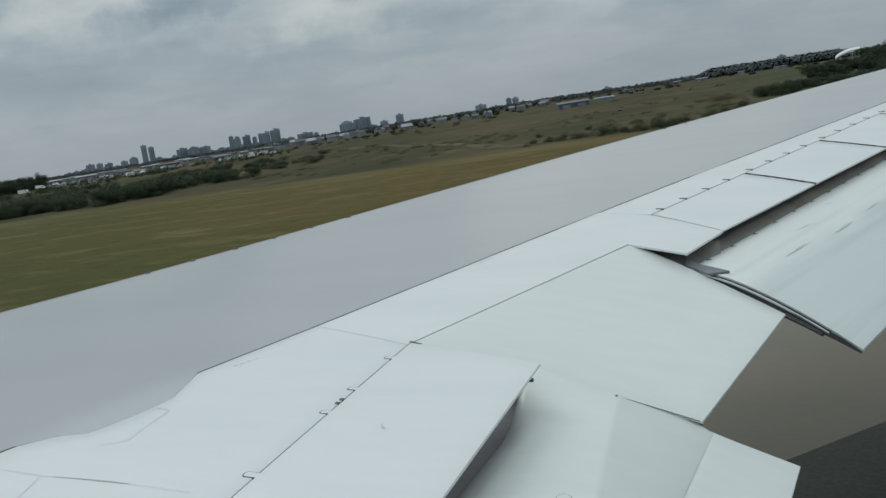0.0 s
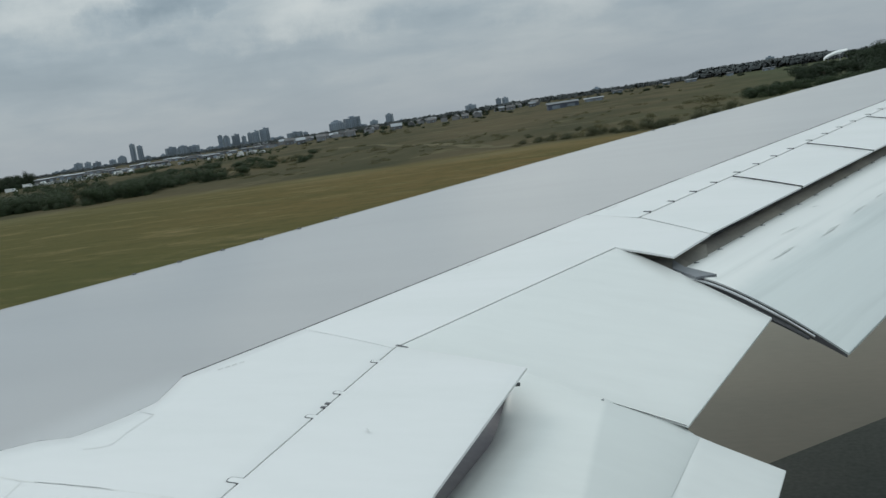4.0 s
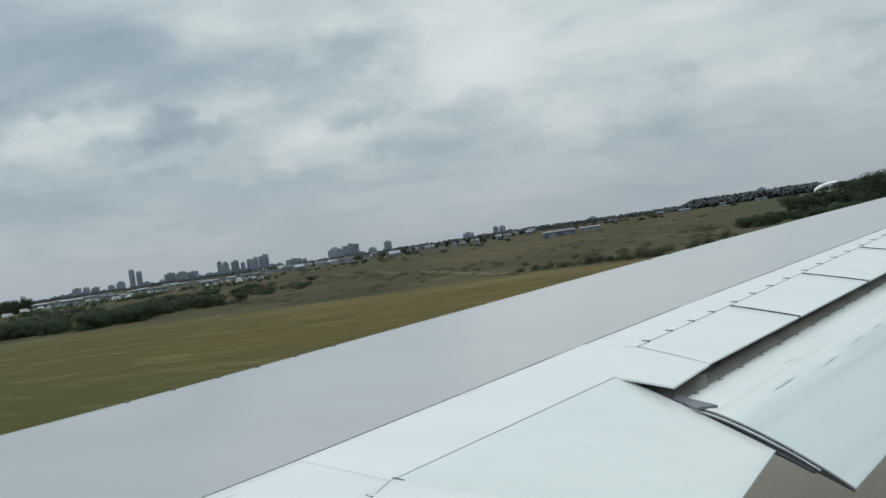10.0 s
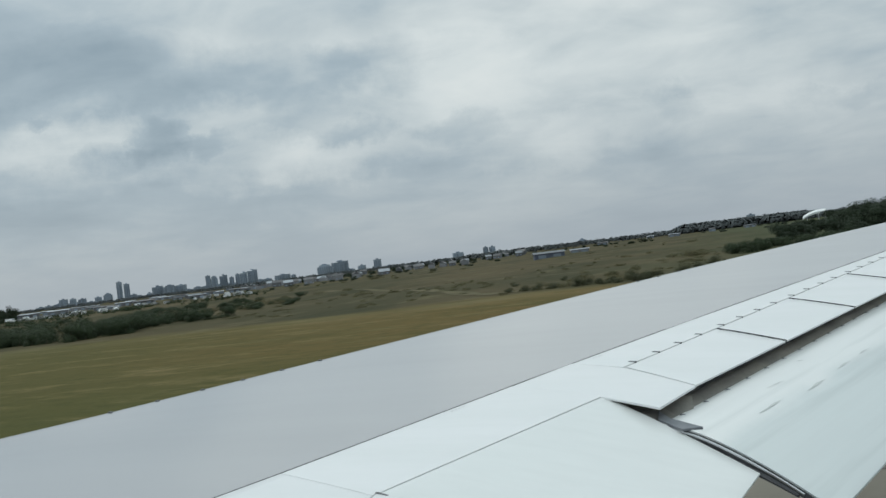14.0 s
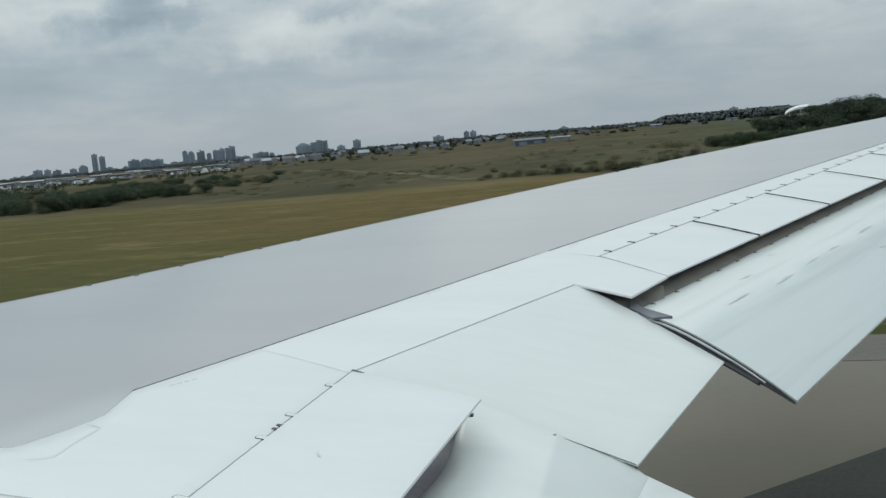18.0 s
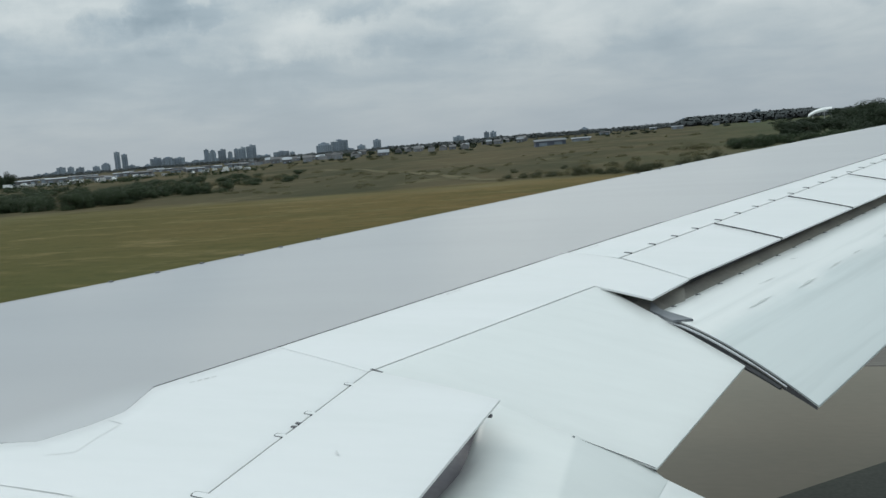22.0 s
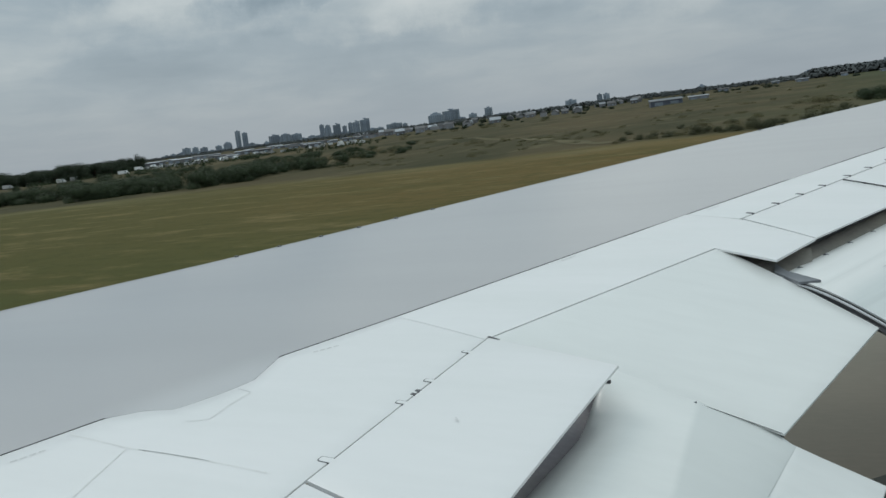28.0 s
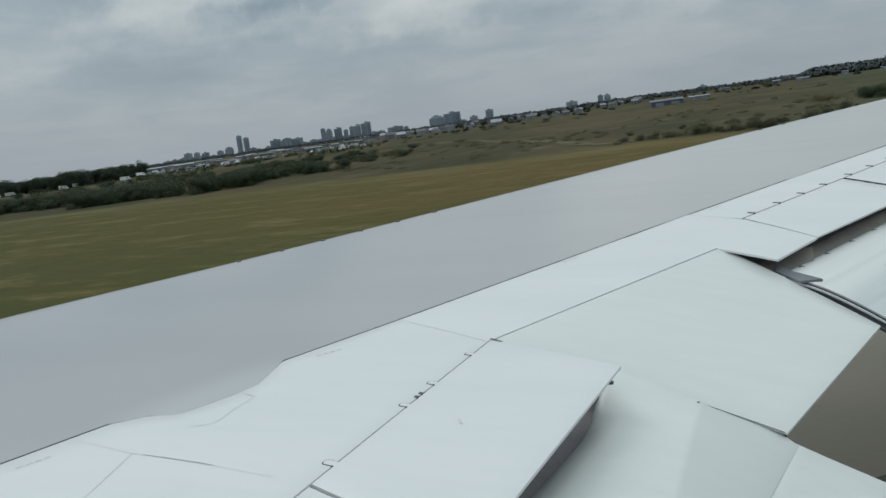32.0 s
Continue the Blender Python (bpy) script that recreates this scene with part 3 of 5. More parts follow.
def build_wing():
    vs = sorted(set([ROOT + (TIP - ROOT) * k / 70 for k in range(71)] + [p[0] for p in SPAR if ROOT < p[0] < TIP] + [-5.35, -4.85, -5.875, -5.865, -4.665, -4.655, 1.845, 1.855, 2.545, 2.555]))
    tv = lambda t: bend([(k / (len(vs) - 1), v) for k, v in enumerate(vs)], t)  # noqa: E731
    gap = lambda v: 0.013 if -4.66 < v < 1.85 or 2.55 < v or v < -5.87 else 0.0  # noqa: E731

    # grey skin over the wing box, with a rounded nose
    verts, faces = [], []
    m = 26
    for v in vs:
        a, b = leading(v), spar(v) - gap(v)
        if v > 19.5:
            a = lerp(a, b - 0.5, (v - 19.5) / 2.5)
        row = [U(a - 0.10, v, 0.33), U(a - 0.145, v, 0.20), U(a - 0.13, v, 0.11), U(a - 0.075, v, 0.035), U(a, v, 0.002)]
        row += [U(lerp(a, b, (k + 1) / m), v) for k in range(m)]
        verts += row
    w = m + 5
    for i in range(len(vs) - 1):
        for j in range(w - 1):
            faces.append((i * w + j, i * w + j + 1, (i + 1) * w + j + 1, (i + 1) * w + j))
    hang(mesh_object("wing_skin", verts, faces, GREY, True), "wing_skin", "smooth light grey painted wing box skin")

    # structure below the skin, with the lower surface; black in place of gap shade
    verts, faces = [], []
    for v in vs:
        a = leading(v)
        b = 0.30 if v < -0.6 else 0.0
        if v > 19.5:
            a = lerp(a, spar(v) - 0.5, (v - 19.5) / 2.5)
        th = max(0.35, 0.16 * (-a)) * (1 if v < 15 else 0.5)
        row = [U(lerp(a, b, k / 8), v, 0.02) for k in range(9)] + [U(b, v, 0.25), U(lerp(a, b, 0.6), v, th), U(lerp(a, b, 0.25), v, th), U(a, v, 0.34)]
        verts += row
    w = 13
    for i in range(len(vs) - 1):
        for j in range(w):
            faces.append((i * w + j, i * w + (j + 1) % w, (i + 1) * w + (j + 1) % w, (i + 1) * w + j))
    hang(mesh_object("wing_spar", verts, faces, DARK), "wing_spar", "inner wing structure, black in place of shade in the panel gaps")

    # white panels between the wing box and the hinge lines
    def inner(s, t):
        v = lerp(ROOT, -3.658, t)
        back = bend(((-10.6, 2.860), (-5.525, 1.007), (-3.628, 0.321)), v)
        return U(lerp(spar(v) + 0.0004, back - 0.008, s), v)
    hang(solid("trailing_panel", inner, 8, 150, 0.016, WHITE), "trailing_panel", "white painted trailing edge panel")

    def middle(s, t):
        v = lerp(-3.655, -0.972, t)
        return U(lerp(spar(v) + 0.003, lerp(0.321, 0.371, t), s), v)
    hang(solid("trailing_panel", middle, 6, 14, 0.016, WHITE, 0.002, 0.0003), "trailing_panel", "white painted trailing edge panel")

    def corner(s, t):
        u = lerp(spar(-0.5) + 0.003, 0.965 - 0.05 * t, s)
        return U(u, lerp(-0.971 - 0.10 * max(u, 0), -0.01 - 0.36 * max(u, 0), t))
    hang(solid("trailing_panel", corner, 6, 6, 0.018, WHITE, 0.002, 0.0003), "trailing_panel", "white painted fixed panel beside the spoilers")

    def outer(s, t):
        v = lerp(0.0, TIP, t)
        return U(lerp(min(spar(v), -0.02) + 0.003, -0.010, s), v)
    hang(solid("trailing_panel", outer, 4, 44, 0.016, WHITE), "trailing_panel", "white painted trailing edge panel")


build_wing()


# hinge fittings: a dark slot with a pale tongue
def fitting(x, y, along, size, parent, pale=True):
    """A small fitting at x, y on the wing, its length pointing forward of the hinge."""
    d = Vector((math.sin(along), math.cos(along)))
    c = Vector((-d.y, d.x))
    def plate(shape, up, deep=0.02):
        top = [S(x + d.x * a + c.x * b, y + d.y * a + c.y * b, -up) for a, b in shape]
        n = len(top)
        return [p - Vector((0, 0, deep)) for p in top] + top, [tuple(range(n - 1, -1, -1)), tuple(range(n, 2 * n))] + [(k, (k + 1) % n, n + (k + 1) % n, n + k) for k in range(n)]
    if not pale:
        ob = mesh_object("hinge_fitting", *plate([(-0.22 * size, 0), (0.22 * size, 0), (0.22 * size, size), (-0.22 * size, size)], 0.004), FITTING)
        return part("hinge_fitting", ob, parent, "dark hinge fitting"), None

    def lug(half, reach, back):
        """A rounded tongue that reaches forward over the hinge line."""
        arc = [(half * math.cos(q * math.pi / 6), reach - 0.6 * half + 0.6 * half * math.sin(q * math.pi / 6)) for q in range(7)]
        return [(half, -back)] + arc + [(-half, -back)]
    slot = mesh_object("hinge_fitting", *plate(lug(0.24 * size, 0.92 * size, 0.0), 0.002), FITTING)
    tongue = mesh_object("cover_tongue", *plate(lug(0.24 * size - 0.005, 0.92 * size - 0.007, 0.02), 0.0035), WHITE)
    return part("hinge_fitting", slot, parent, "dark slot round the hinge lug"), tongue


def outboard_spoilers():
    hinge = (0.0, 1.96, 4.05, 6.25, 8.45, 10.7)
    back = (-0.33, 1.63, 3.67, 5.78, 7.85, 9.95)
    for k in range(5):
        def pos(s, t, k=k):
            vf, vb = lerp(hinge[k] + (0.017 if k else 0.004), hinge[k + 1] - 0.017, t), lerp(back[k] + (0.017 if k else 0.004), back[k + 1] - 0.017, t)
            u = lerp(0.022, 0.915 + 0.012 * vb, s)
            return U(u, lerp(vf, vb, s), -0.004)
        ob = hang(solid("spoiler", pos, 6, 8, 0.05, WHITE, under=lambda s, t: 0.07 - 0.055 * s), "spoiler", "white flat spoiler panel lying closed")
        # rubber seals that stand along both ends of the panel
        for t0, t1, up in (((0.0, 0.007, 0.004),) if k else ()):
            row = [pos(q / 6, t) for q in range(7) for t in (t0, t1)]
            verts = [p - Vector((0, 0, 0.03)) for p in row] + [p + Vector((0, 0, up)) for p in row]
            faces = []
            for q in range(6):
                a = 2 * q
                faces += [(14 + a, 16 + a, 17 + a, 15 + a), (a, 2 + a, 16 + a, 14 + a), (1 + a, 15 + a, 17 + a, 3 + a)]
            faces += [(0, 14, 15, 1), (12, 13, 27, 26)]
            part("end_seal", mesh_object("end_seal", verts, faces, RUBBER_GAP), ob, "black rubber end seal")
        for f in (0.12, 0.36, 0.60, 0.84):
            v = lerp(hinge[k], hinge[k + 1], f)
            p = U(-0.005, v)
            fitting(p.x, p.y, SWEEP, 0.075, ob, False)
    # black sheet added so that the gaps between spoilers look shaded
    def bay(s, t):
        v = lerp(-0.4, 10.8, t)
        return U(lerp(-0.03, 0.80, s), v, 0.085)
    hang(solid("spoiler_bay", bay, 3, 20, 0.02, DARK), "spoiler_bay", "black sheet below the spoilers in place of gap shade")
    # cove below the spoilers
    def cove(s, t):
        v = lerp(-1.3, 11.0, t)
        return U(lerp(0.70, 1.35, s), v, lerp(0.11, 0.40, s ** 1.5))
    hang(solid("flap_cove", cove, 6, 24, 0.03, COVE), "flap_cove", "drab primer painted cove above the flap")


def inboard_spoilers():
    fr = ((-2.222, 5.505), (-2.452, 3.50), (-2.70, 1.30))
    bk = ((-1.275, 5.165), (-1.495, 3.14), (-1.74, 0.95))
    for k in range(2):
        def pos(s, t, k=k):
            fx, fy = lerp(fr[k][0], fr[k + 1][0], t), lerp(fr[k][1] - 0.005, fr[k + 1][1] + 0.022, t)
            bx, by = lerp(bk[k][0], bk[k + 1][0], t), lerp(bk[k][1] - 0.005, bk[k + 1][1] + 0.022, t)
            return S(lerp(fx, bx, s), lerp(fy, by, s), -0.006 - 0.02 * s)
        ob = hang(solid("spoiler", pos, 8, 10, 0.06, WHITE, under=lambda s, t: 0.09 - 0.075 * s ** 2), "spoiler", "white inner spoiler panel standing slightly proud")
        spots = ((0.13, 0.085), (0.37, 0.09), (0.445, 0.05), (0.47, 0.05), (0.53, 0.09), (0.885, 0.11)) if k == 0 else ((0.145, 0.11), (0.4, 0.10), (0.8, 0.11))
        for f, size in spots:
            x, y = lerp(fr[k][0], fr[k + 1][0], f) + 0.012, lerp(fr[k][1], fr[k + 1][1], f)
            slot, tongue = fitting(x, y, radians(6.5), size, ob, size > 0.08)
            if tongue is not None:
                part("cover_tongue", tongue, ob, "pale tongue of the fitting")


outboard_spoilers()
inboard_spoilers()
hang(boxes_mesh("edge_bracket", [(-1.330, 4.995, 4.192, -1.292, 5.02, 4.208)], FITTING), "edge_bracket", "small dark bracket below the spoiler corner")


def arch(s, peak, where=0.4):
    return peak * (1 - ((s - where) / (where if s < where else 1 - where)) ** 2)


def build_flaps():
    # flaperon: one broad drooped panel
    fi, fo = Vector((-2.212, 5.530, 4.3395)), Vector((-0.989, 7.870, 4.4675))
    bo, bi = Vector((0.18, 7.0, 3.97)), Vector((-0.39, 5.37, 3.768))

    def flaperon(s, t):
        return lerp(lerp(fi, fo, t), lerp(bi, bo, t), s) + Vector((0, 0, arch(s, 0.02 - 0.004 * t, 0.45)))
    hang(solid("flaperon", flaperon, 16, 10, 0.1, FLAP, under=lambda s, t: 0.012 + min(1, 0.05 + 3 * t) * 0.14 * (1 - s) * min(1, 0.25 + 2 * s)), "flaperon", "broad white flaperon drooped behind the wing")

    # dark strip below the inner edge of the flaperon, added in place of gap shade
    verts = []
    for k in range(13):
        q = flaperon(0.50 + 0.495 * k / 12, 0.008)
        verts += [q - Vector((0, 0, 0.014)), q - Vector((0, -0.006, 0.085))]
    # black strip drawn along the seam for the shaded gap there
    lip = []
    for k in range(13):
        q = flaperon(0.74 + 0.255 * k / 12, 0.0)
        lip += [q + Vector((0.0, 0.001, 0.0018)), q + Vector((-0.001, -0.0045, 0.0002))]
    hang(mesh_object("seam_seal", lip, [(2 * k, 2 * k + 1, 2 * k + 3, 2 * k + 2) for k in range(12)], RUBBER_GAP), "seam_seal", "thin black strip in place of the shaded gap at the flap seam")
    hang(mesh_object("gap_seal", verts, [(2 * k, 2 * k + 1, 2 * k + 3, 2 * k + 2) for k in range(12)], RUBBER_GAP), "gap_seal", "black strip below the flaperon edge in place of gap shade")

    # inner flap: front segment with a rounded crest, then the aft segment
    profile = ((-1.505, 3.69), (-1.475, 3.83), (-1.415, 3.914), (-1.328, 3.967), (-1.21, 3.993), (-1.05, 3.98), (-0.9, 3.932), (-0.75, 3.882), (-0.6, 3.828), (-0.45, 3.768), (-0.322, 3.705))
    edge = ((-1.6, 4.168), (-1.35, 4.09), (-1.1, 4.01), (-0.9, 3.94), (-0.75, 3.89), (-0.6, 3.838), (-0.45, 3.788))
    aft = ((-0.345, 3.714), (-0.2, 3.641), (-0.05, 3.570), (0.14, 3.48))

    def flap(table, y0, y1, reach=0.0):
        def pos(s, t):
            y = lerp(y0, y1 + (0.10 * min(1, max(0, 6 * (1.0 - s))) + reach * min(1, max(0, 5 * (0.48 - s))) if reach else 0.0), t)
            k = s * (len(table) - 1)
            i = min(int(k), len(table) - 2)
            x, z = lerp(table[i][0], table[i + 1][0], k - i), lerp(table[i][1], table[i + 1][1], k - i)
            if reach:
                # the outer end rises to close against the edge of the flaperon
                near = min(1, max(0, (y - 4.80) / 0.56))
                z += (near * near * (3 - 2 * near)) ** 2 * max(0, bend(edge, x) - 0.007 - z) * (0.65 * min(1, max(0, (-0.45 - x) / 0.2)) + 0.35 * min(1, max(0, (-0.84 - x) / 0.10))) * min(1, max(0.2, 6 * s - 0.1))
            x += (0.16 + 0.04 * s if reach else 0.20) * (y - 5.38)
            if reach:
                # the crest, along which the surface breaks downwards
                z += 0.032 * max(0.0, 1 - abs(x + 0.875) / (0.42 if x < -0.875 else 0.5)) * min(1, max(0.25, (5.40 - y) / 0.3))
            return Vector((x, y, z + 0.09 * (y - 5.38)))
        return pos
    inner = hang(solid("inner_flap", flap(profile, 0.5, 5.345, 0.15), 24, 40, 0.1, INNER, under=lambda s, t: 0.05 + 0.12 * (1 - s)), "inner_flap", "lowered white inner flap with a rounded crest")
    part("aft_segment", solid("aft_segment", flap(aft, 0.5, 5.36), 5, 14, 0.03, FLAP, under=lambda s, t: 0.045 - 0.035 * s), inner, "pale aft segment of the flap")
    def cove(s, t):
        y = lerp(0.5, 5.75, t)
        return Vector((lerp(-2.25, -1.12, s) + 0.16 * (y - 5.38), y, lerp(4.10, 3.66, s ** 1.3) + 0.09 * (y - 5.38)))
    hang(solid("flap_cove", cove, 5, 12, 0.02, SHADE), "flap_cove", "cove in front of the inner flap, its shade put into the grey")
    hang(boxes_mesh("seal_tab", [(-0.905, 5.405, 3.930, -0.880, 5.425, 3.944)], SLATE), "seal_tab", "small dark seal tab at the flap crest")
    # oval access cover
    c = Vector((-1.015, 4.205, bend(profile, -0.8194) - 0.1006 + 0.0190))
    n = 28
    verts, faces = [], []
    for r, up in ((0.044, 0.000), (0.044, 0.002), (0.041, 0.003), (0.0, 0.003)):
        for q in range(n):
            a = 2 * math.pi * q / n
            dx, dy = 0.84 * r * math.cos(a), 1.25 * r * math.sin(a)
            verts.append(c + Vector((dx, dy, up - 0.25 * dx + 0.09 * dy)))
    for k in range(3):
        for q in range(n):
            faces.append((k * n + q, k * n + (q + 1) % n, (k + 1) * n + (q + 1) % n, (k + 1) * n + q))
    part("access_cover", mesh_object("access_cover", verts, faces, WHITE), inner, "oval white access cover")
    verts, faces = [], []
    for r, up in ((0.052, -0.001), (0.050, 0.002), (0.047, 0.002), (0.045, 0.0)):
        for q in range(n):
            a = 2 * math.pi * q / n
            rr = r * (1 + (0.06 if q % 4 == 0 and r > 0.05 else 0))
            dx, dy = 0.86 * rr * math.cos(a), 1.2 * rr * math.sin(a)
            verts.append(c + Vector((dx, dy, up - 0.25 * dx + 0.09 * dy)))
    for k in range(3):
        for q in range(n):
            faces.append((k * n + q, k * n + (q + 1) % n, (k + 1) * n + (q + 1) % n, (k + 1) * n + q))
    part("cover_seal", mesh_object("cover_seal", verts, faces, STAIN), inner, "grey sealant ring")

    # outer flap
    def outer(s, t):
        v0, v1 = lerp(-1.03, 11.2, t), lerp(-1.21, 10.9, t)
        a, b = U(0.85 - 0.005 * v0, v0, 0.140), U(2.35 - 0.026 * (v1 + 1.2), v1, 0.45)
        return lerp(a, b, s) + Vector((0, 0, arch(s, 0.105, 0.42) - 0.07 * max(0, 1 - s / 0.12) ** 2))
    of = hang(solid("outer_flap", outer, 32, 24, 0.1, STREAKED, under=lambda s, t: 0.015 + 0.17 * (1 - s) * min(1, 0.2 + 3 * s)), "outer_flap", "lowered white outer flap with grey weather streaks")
    # worn scuffs, where the paint of the flap changes tone
    for a, b, w in (((0.261, 8.002, 4.209), (0.46, 8.392, 4.229), 0.034), ((0.716, 8.773, 4.230), (0.908, 9.159, 4.250), 0.040), ((0.362, 8.648, 4.297), (0.543, 8.942, 4.307), 0.016),
                    ((1.07, 9.543, 4.280), (1.234, 9.884, 4.300), 0.028), ((1.362, 10.162, 4.318), (1.497, 10.417, 4.330), 0.026), ((1.791, 11.027, 4.366), (2.004, 11.471, 4.392), 0.040),
                    ((0.694, 9.604, 4.374), (0.799, 9.679, 4.369), 0.022), ((1.96, 10.737, 4.239), (2.062, 10.875, 4.232), 0.026)):
        a, b = Vector(a), Vector(b)
        d = (b - a).normalized()
        side = Vector((d.y, -d.x, -0.22)).normalized()
        verts = []
        for k in range(9):
            t = k / 8
            half = 0.3 * w * math.sin(math.pi * (0.06 + 0.88 * t)) * (1 + 0.35 * math.sin(9 * t + a.y))
            c = lerp(a, b, t) + Vector((0, 0, 0.004)) + side * 0.12 * w * math.sin(6 * t + a.x)
            verts += [c - side * half, c + side * half]
        part("scuff", mesh_object("scuff", verts, [(2 * k, 2 * k + 1, 2 * k + 3, 2 * k + 2) for k in range(8)], SCUFF), of, "grey worn scuff in the paint")
    # end rib of the outer flap, with a bright seal along its edge
    rib, seal = [], []
    for k in range(15):
        s = k / 14
        p = outer(s, 0)
        rib += [p + Vector((-0.010, -0.010, -0.008)), p + Vector((-0.012, -0.012, -0.03 - 0.20 * (1 - s) * min(1, 0.2 + 3 * s)))]
        q = p + Vector((-0.02, -0.02, -0.012))
        seal += [q, q + Vector((-0.008, -0.012, -0.002)), q + Vector((-0.008, -0.012, -0.014))]
    part("end_rib", mesh_object("end_rib", rib, [(2 * k, 2 * k + 2, 2 * k + 3, 2 * k + 1) for k in range(14)], FITTING), of, "dark end rib of the flap")
    part("edge_seal", mesh_object("edge_seal", seal, [f for k in range(12) for f in ((3 * k, 3 * k + 1, 3 * k + 4, 3 * k + 3), (3 * k + 1, 3 * k + 2, 3 * k + 5, 3 * k + 4))], STEEL), of, "bright metal edge seal")
    # lower vane below the rib
    lo = []
    for k in range(9):
        s = 0.30 + 0.52 * k / 8
        p = outer(s, 0) + Vector((-0.012, -0.012, -0.045 - 0.05 * (1 - s)))
        g = 1.25 - s
        lo += [p, p + Vector((-0.03, -0.03, -0.02)) * g, p + Vector((-0.03, -0.03, -0.05)) * g, p + Vector((0, 0, -0.06)) * g]
    part("lower_vane", mesh_object("lower_vane", lo, [(4 * k + a, 4 * k + b, 4 * k + 4 + b, 4 * k + 4 + a) for k in range(8) for a, b in ((0, 1), (1, 2), (2, 3), (3, 0))], FITTING), of, "dark grey vane below the flap end")
    # seal clips along the front of the outer flap
    for k in range(26):
        v = -0.75 + 0.44 * k
        p = outer(0.075, (v + 1.03) / 12.23)
        d, c = Vector((SN, CS, 0.05)), Vector((CS, -SN, -0.2))
        verts = [p, p + d * 0.018, p + d * 0.026 + c * 0.055, p + d * 0.012 + c * 0.055]
        verts = [q - Vector((0, 0, 0.03)) for q in verts] + [q + Vector((0, 0, 0.012)) for q in verts]
        part("seal_clip", mesh_object("seal_clip", verts, [(3, 2, 1, 0), (4, 5, 6, 7), (0, 1, 5, 4), (1, 2, 6, 5), (2, 3, 7, 6), (3, 0, 4, 7)], FITTING), of, "small dark seal clip")
    # wedge cove between flaperon and fixed panel
    a, b, c2, d2 = U(0.30, -0.90, 0.05), U(0.90, -0.40, 0.07), U(1.10, -0.75, 0.22), U(1.02, -1.35, 0.27)
    verts = [a, b, c2, d2] + [q - Vector((0, 0, 0.05)) for q in (a, b, c2, d2)]
    hang(mesh_object("corner_cove", verts, [(0, 3, 2, 1), (0, 1, 5, 4), (1, 2, 6, 5), (2, 3, 7, 6), (3, 0, 4, 7), (4, 5, 6, 7)], COVE), "corner_cove", "drab corner cove between the flaps")
    # slate grey seal plate over the inner front corner of the outer flap
    plate = [U(u, v, 0.122) for u, v in ((0.79, -0.79), (0.965, -0.925), (1.283, -0.99), (1.178, -1.13), (0.90, -1.0))]
    verts = [q - Vector((0, 0, 0.02)) for q in plate] + plate
    part("seal_plate", mesh_object("seal_plate", verts, [(4, 3, 2, 1, 0), (5, 6, 7, 8, 9)] + [(k, (k + 1) % 5, 5 + (k + 1) % 5, 5 + k) for k in range(5)], SLATE), of, "slate grey seal plate at the flap corner")


build_flaps()


def leading_edge_bits():
    """Small dark fittings that stand on the nose of the wing."""
    for v in (-2.77, -2.25, -1.72, -1.21, -0.68, -0.13, 6.2, 6.75, 7.33):
        u = leading(v)
        p = U(u + 0.03, v)
        d, c = Vector((SN, CS, 0.05)), Vector((CS, -SN, 0.0))
        verts = []
        for up, k in ((-0.03, 1.0), (0.010, 0.6)):
            verts += [p + d * (a * 0.024 * k) + c * (b * 0.04 * k) + Vector((0, 0, up)) for a, b in ((-1, -1), (1, -1), (1, 1), (-1, 1))]
        hang(mesh_object("nose_fitting", verts, [(3, 2, 1, 0), (4, 5, 6, 7), (0, 1, 5, 4), (1, 2, 6, 5), (2, 3, 7, 6), (3, 0, 4, 7)], FITTING), "nose_fitting", "small dark fitting on the wing nose")


leading_edge_bits()


def strip(name, points, width, mat, lift=0.0016, label=""):
    """A thin line of paint, sealant or grime on the wing through points (x, y)."""
    verts, faces = [], []
    for k, (x, y) in enumerate(points):
        a, b = points[max(k - 1, 0)], points[min(k + 1, len(points) - 1)]
        d = Vector((b[0] - a[0], b[1] - a[1])).normalized()
        w = width if isinstance(width, float) else width[k]
        for q in (-0.5, 0.5):
            verts.append(S(x - d.y * q * w, y + d.x * q * w, -lift))
    for k in range(len(points) - 1):
        faces.append((2 * k, 2 * k + 2, 2 * k + 3, 2 * k + 1))
    return hang(mesh_object(name, verts, faces, mat), name, label)


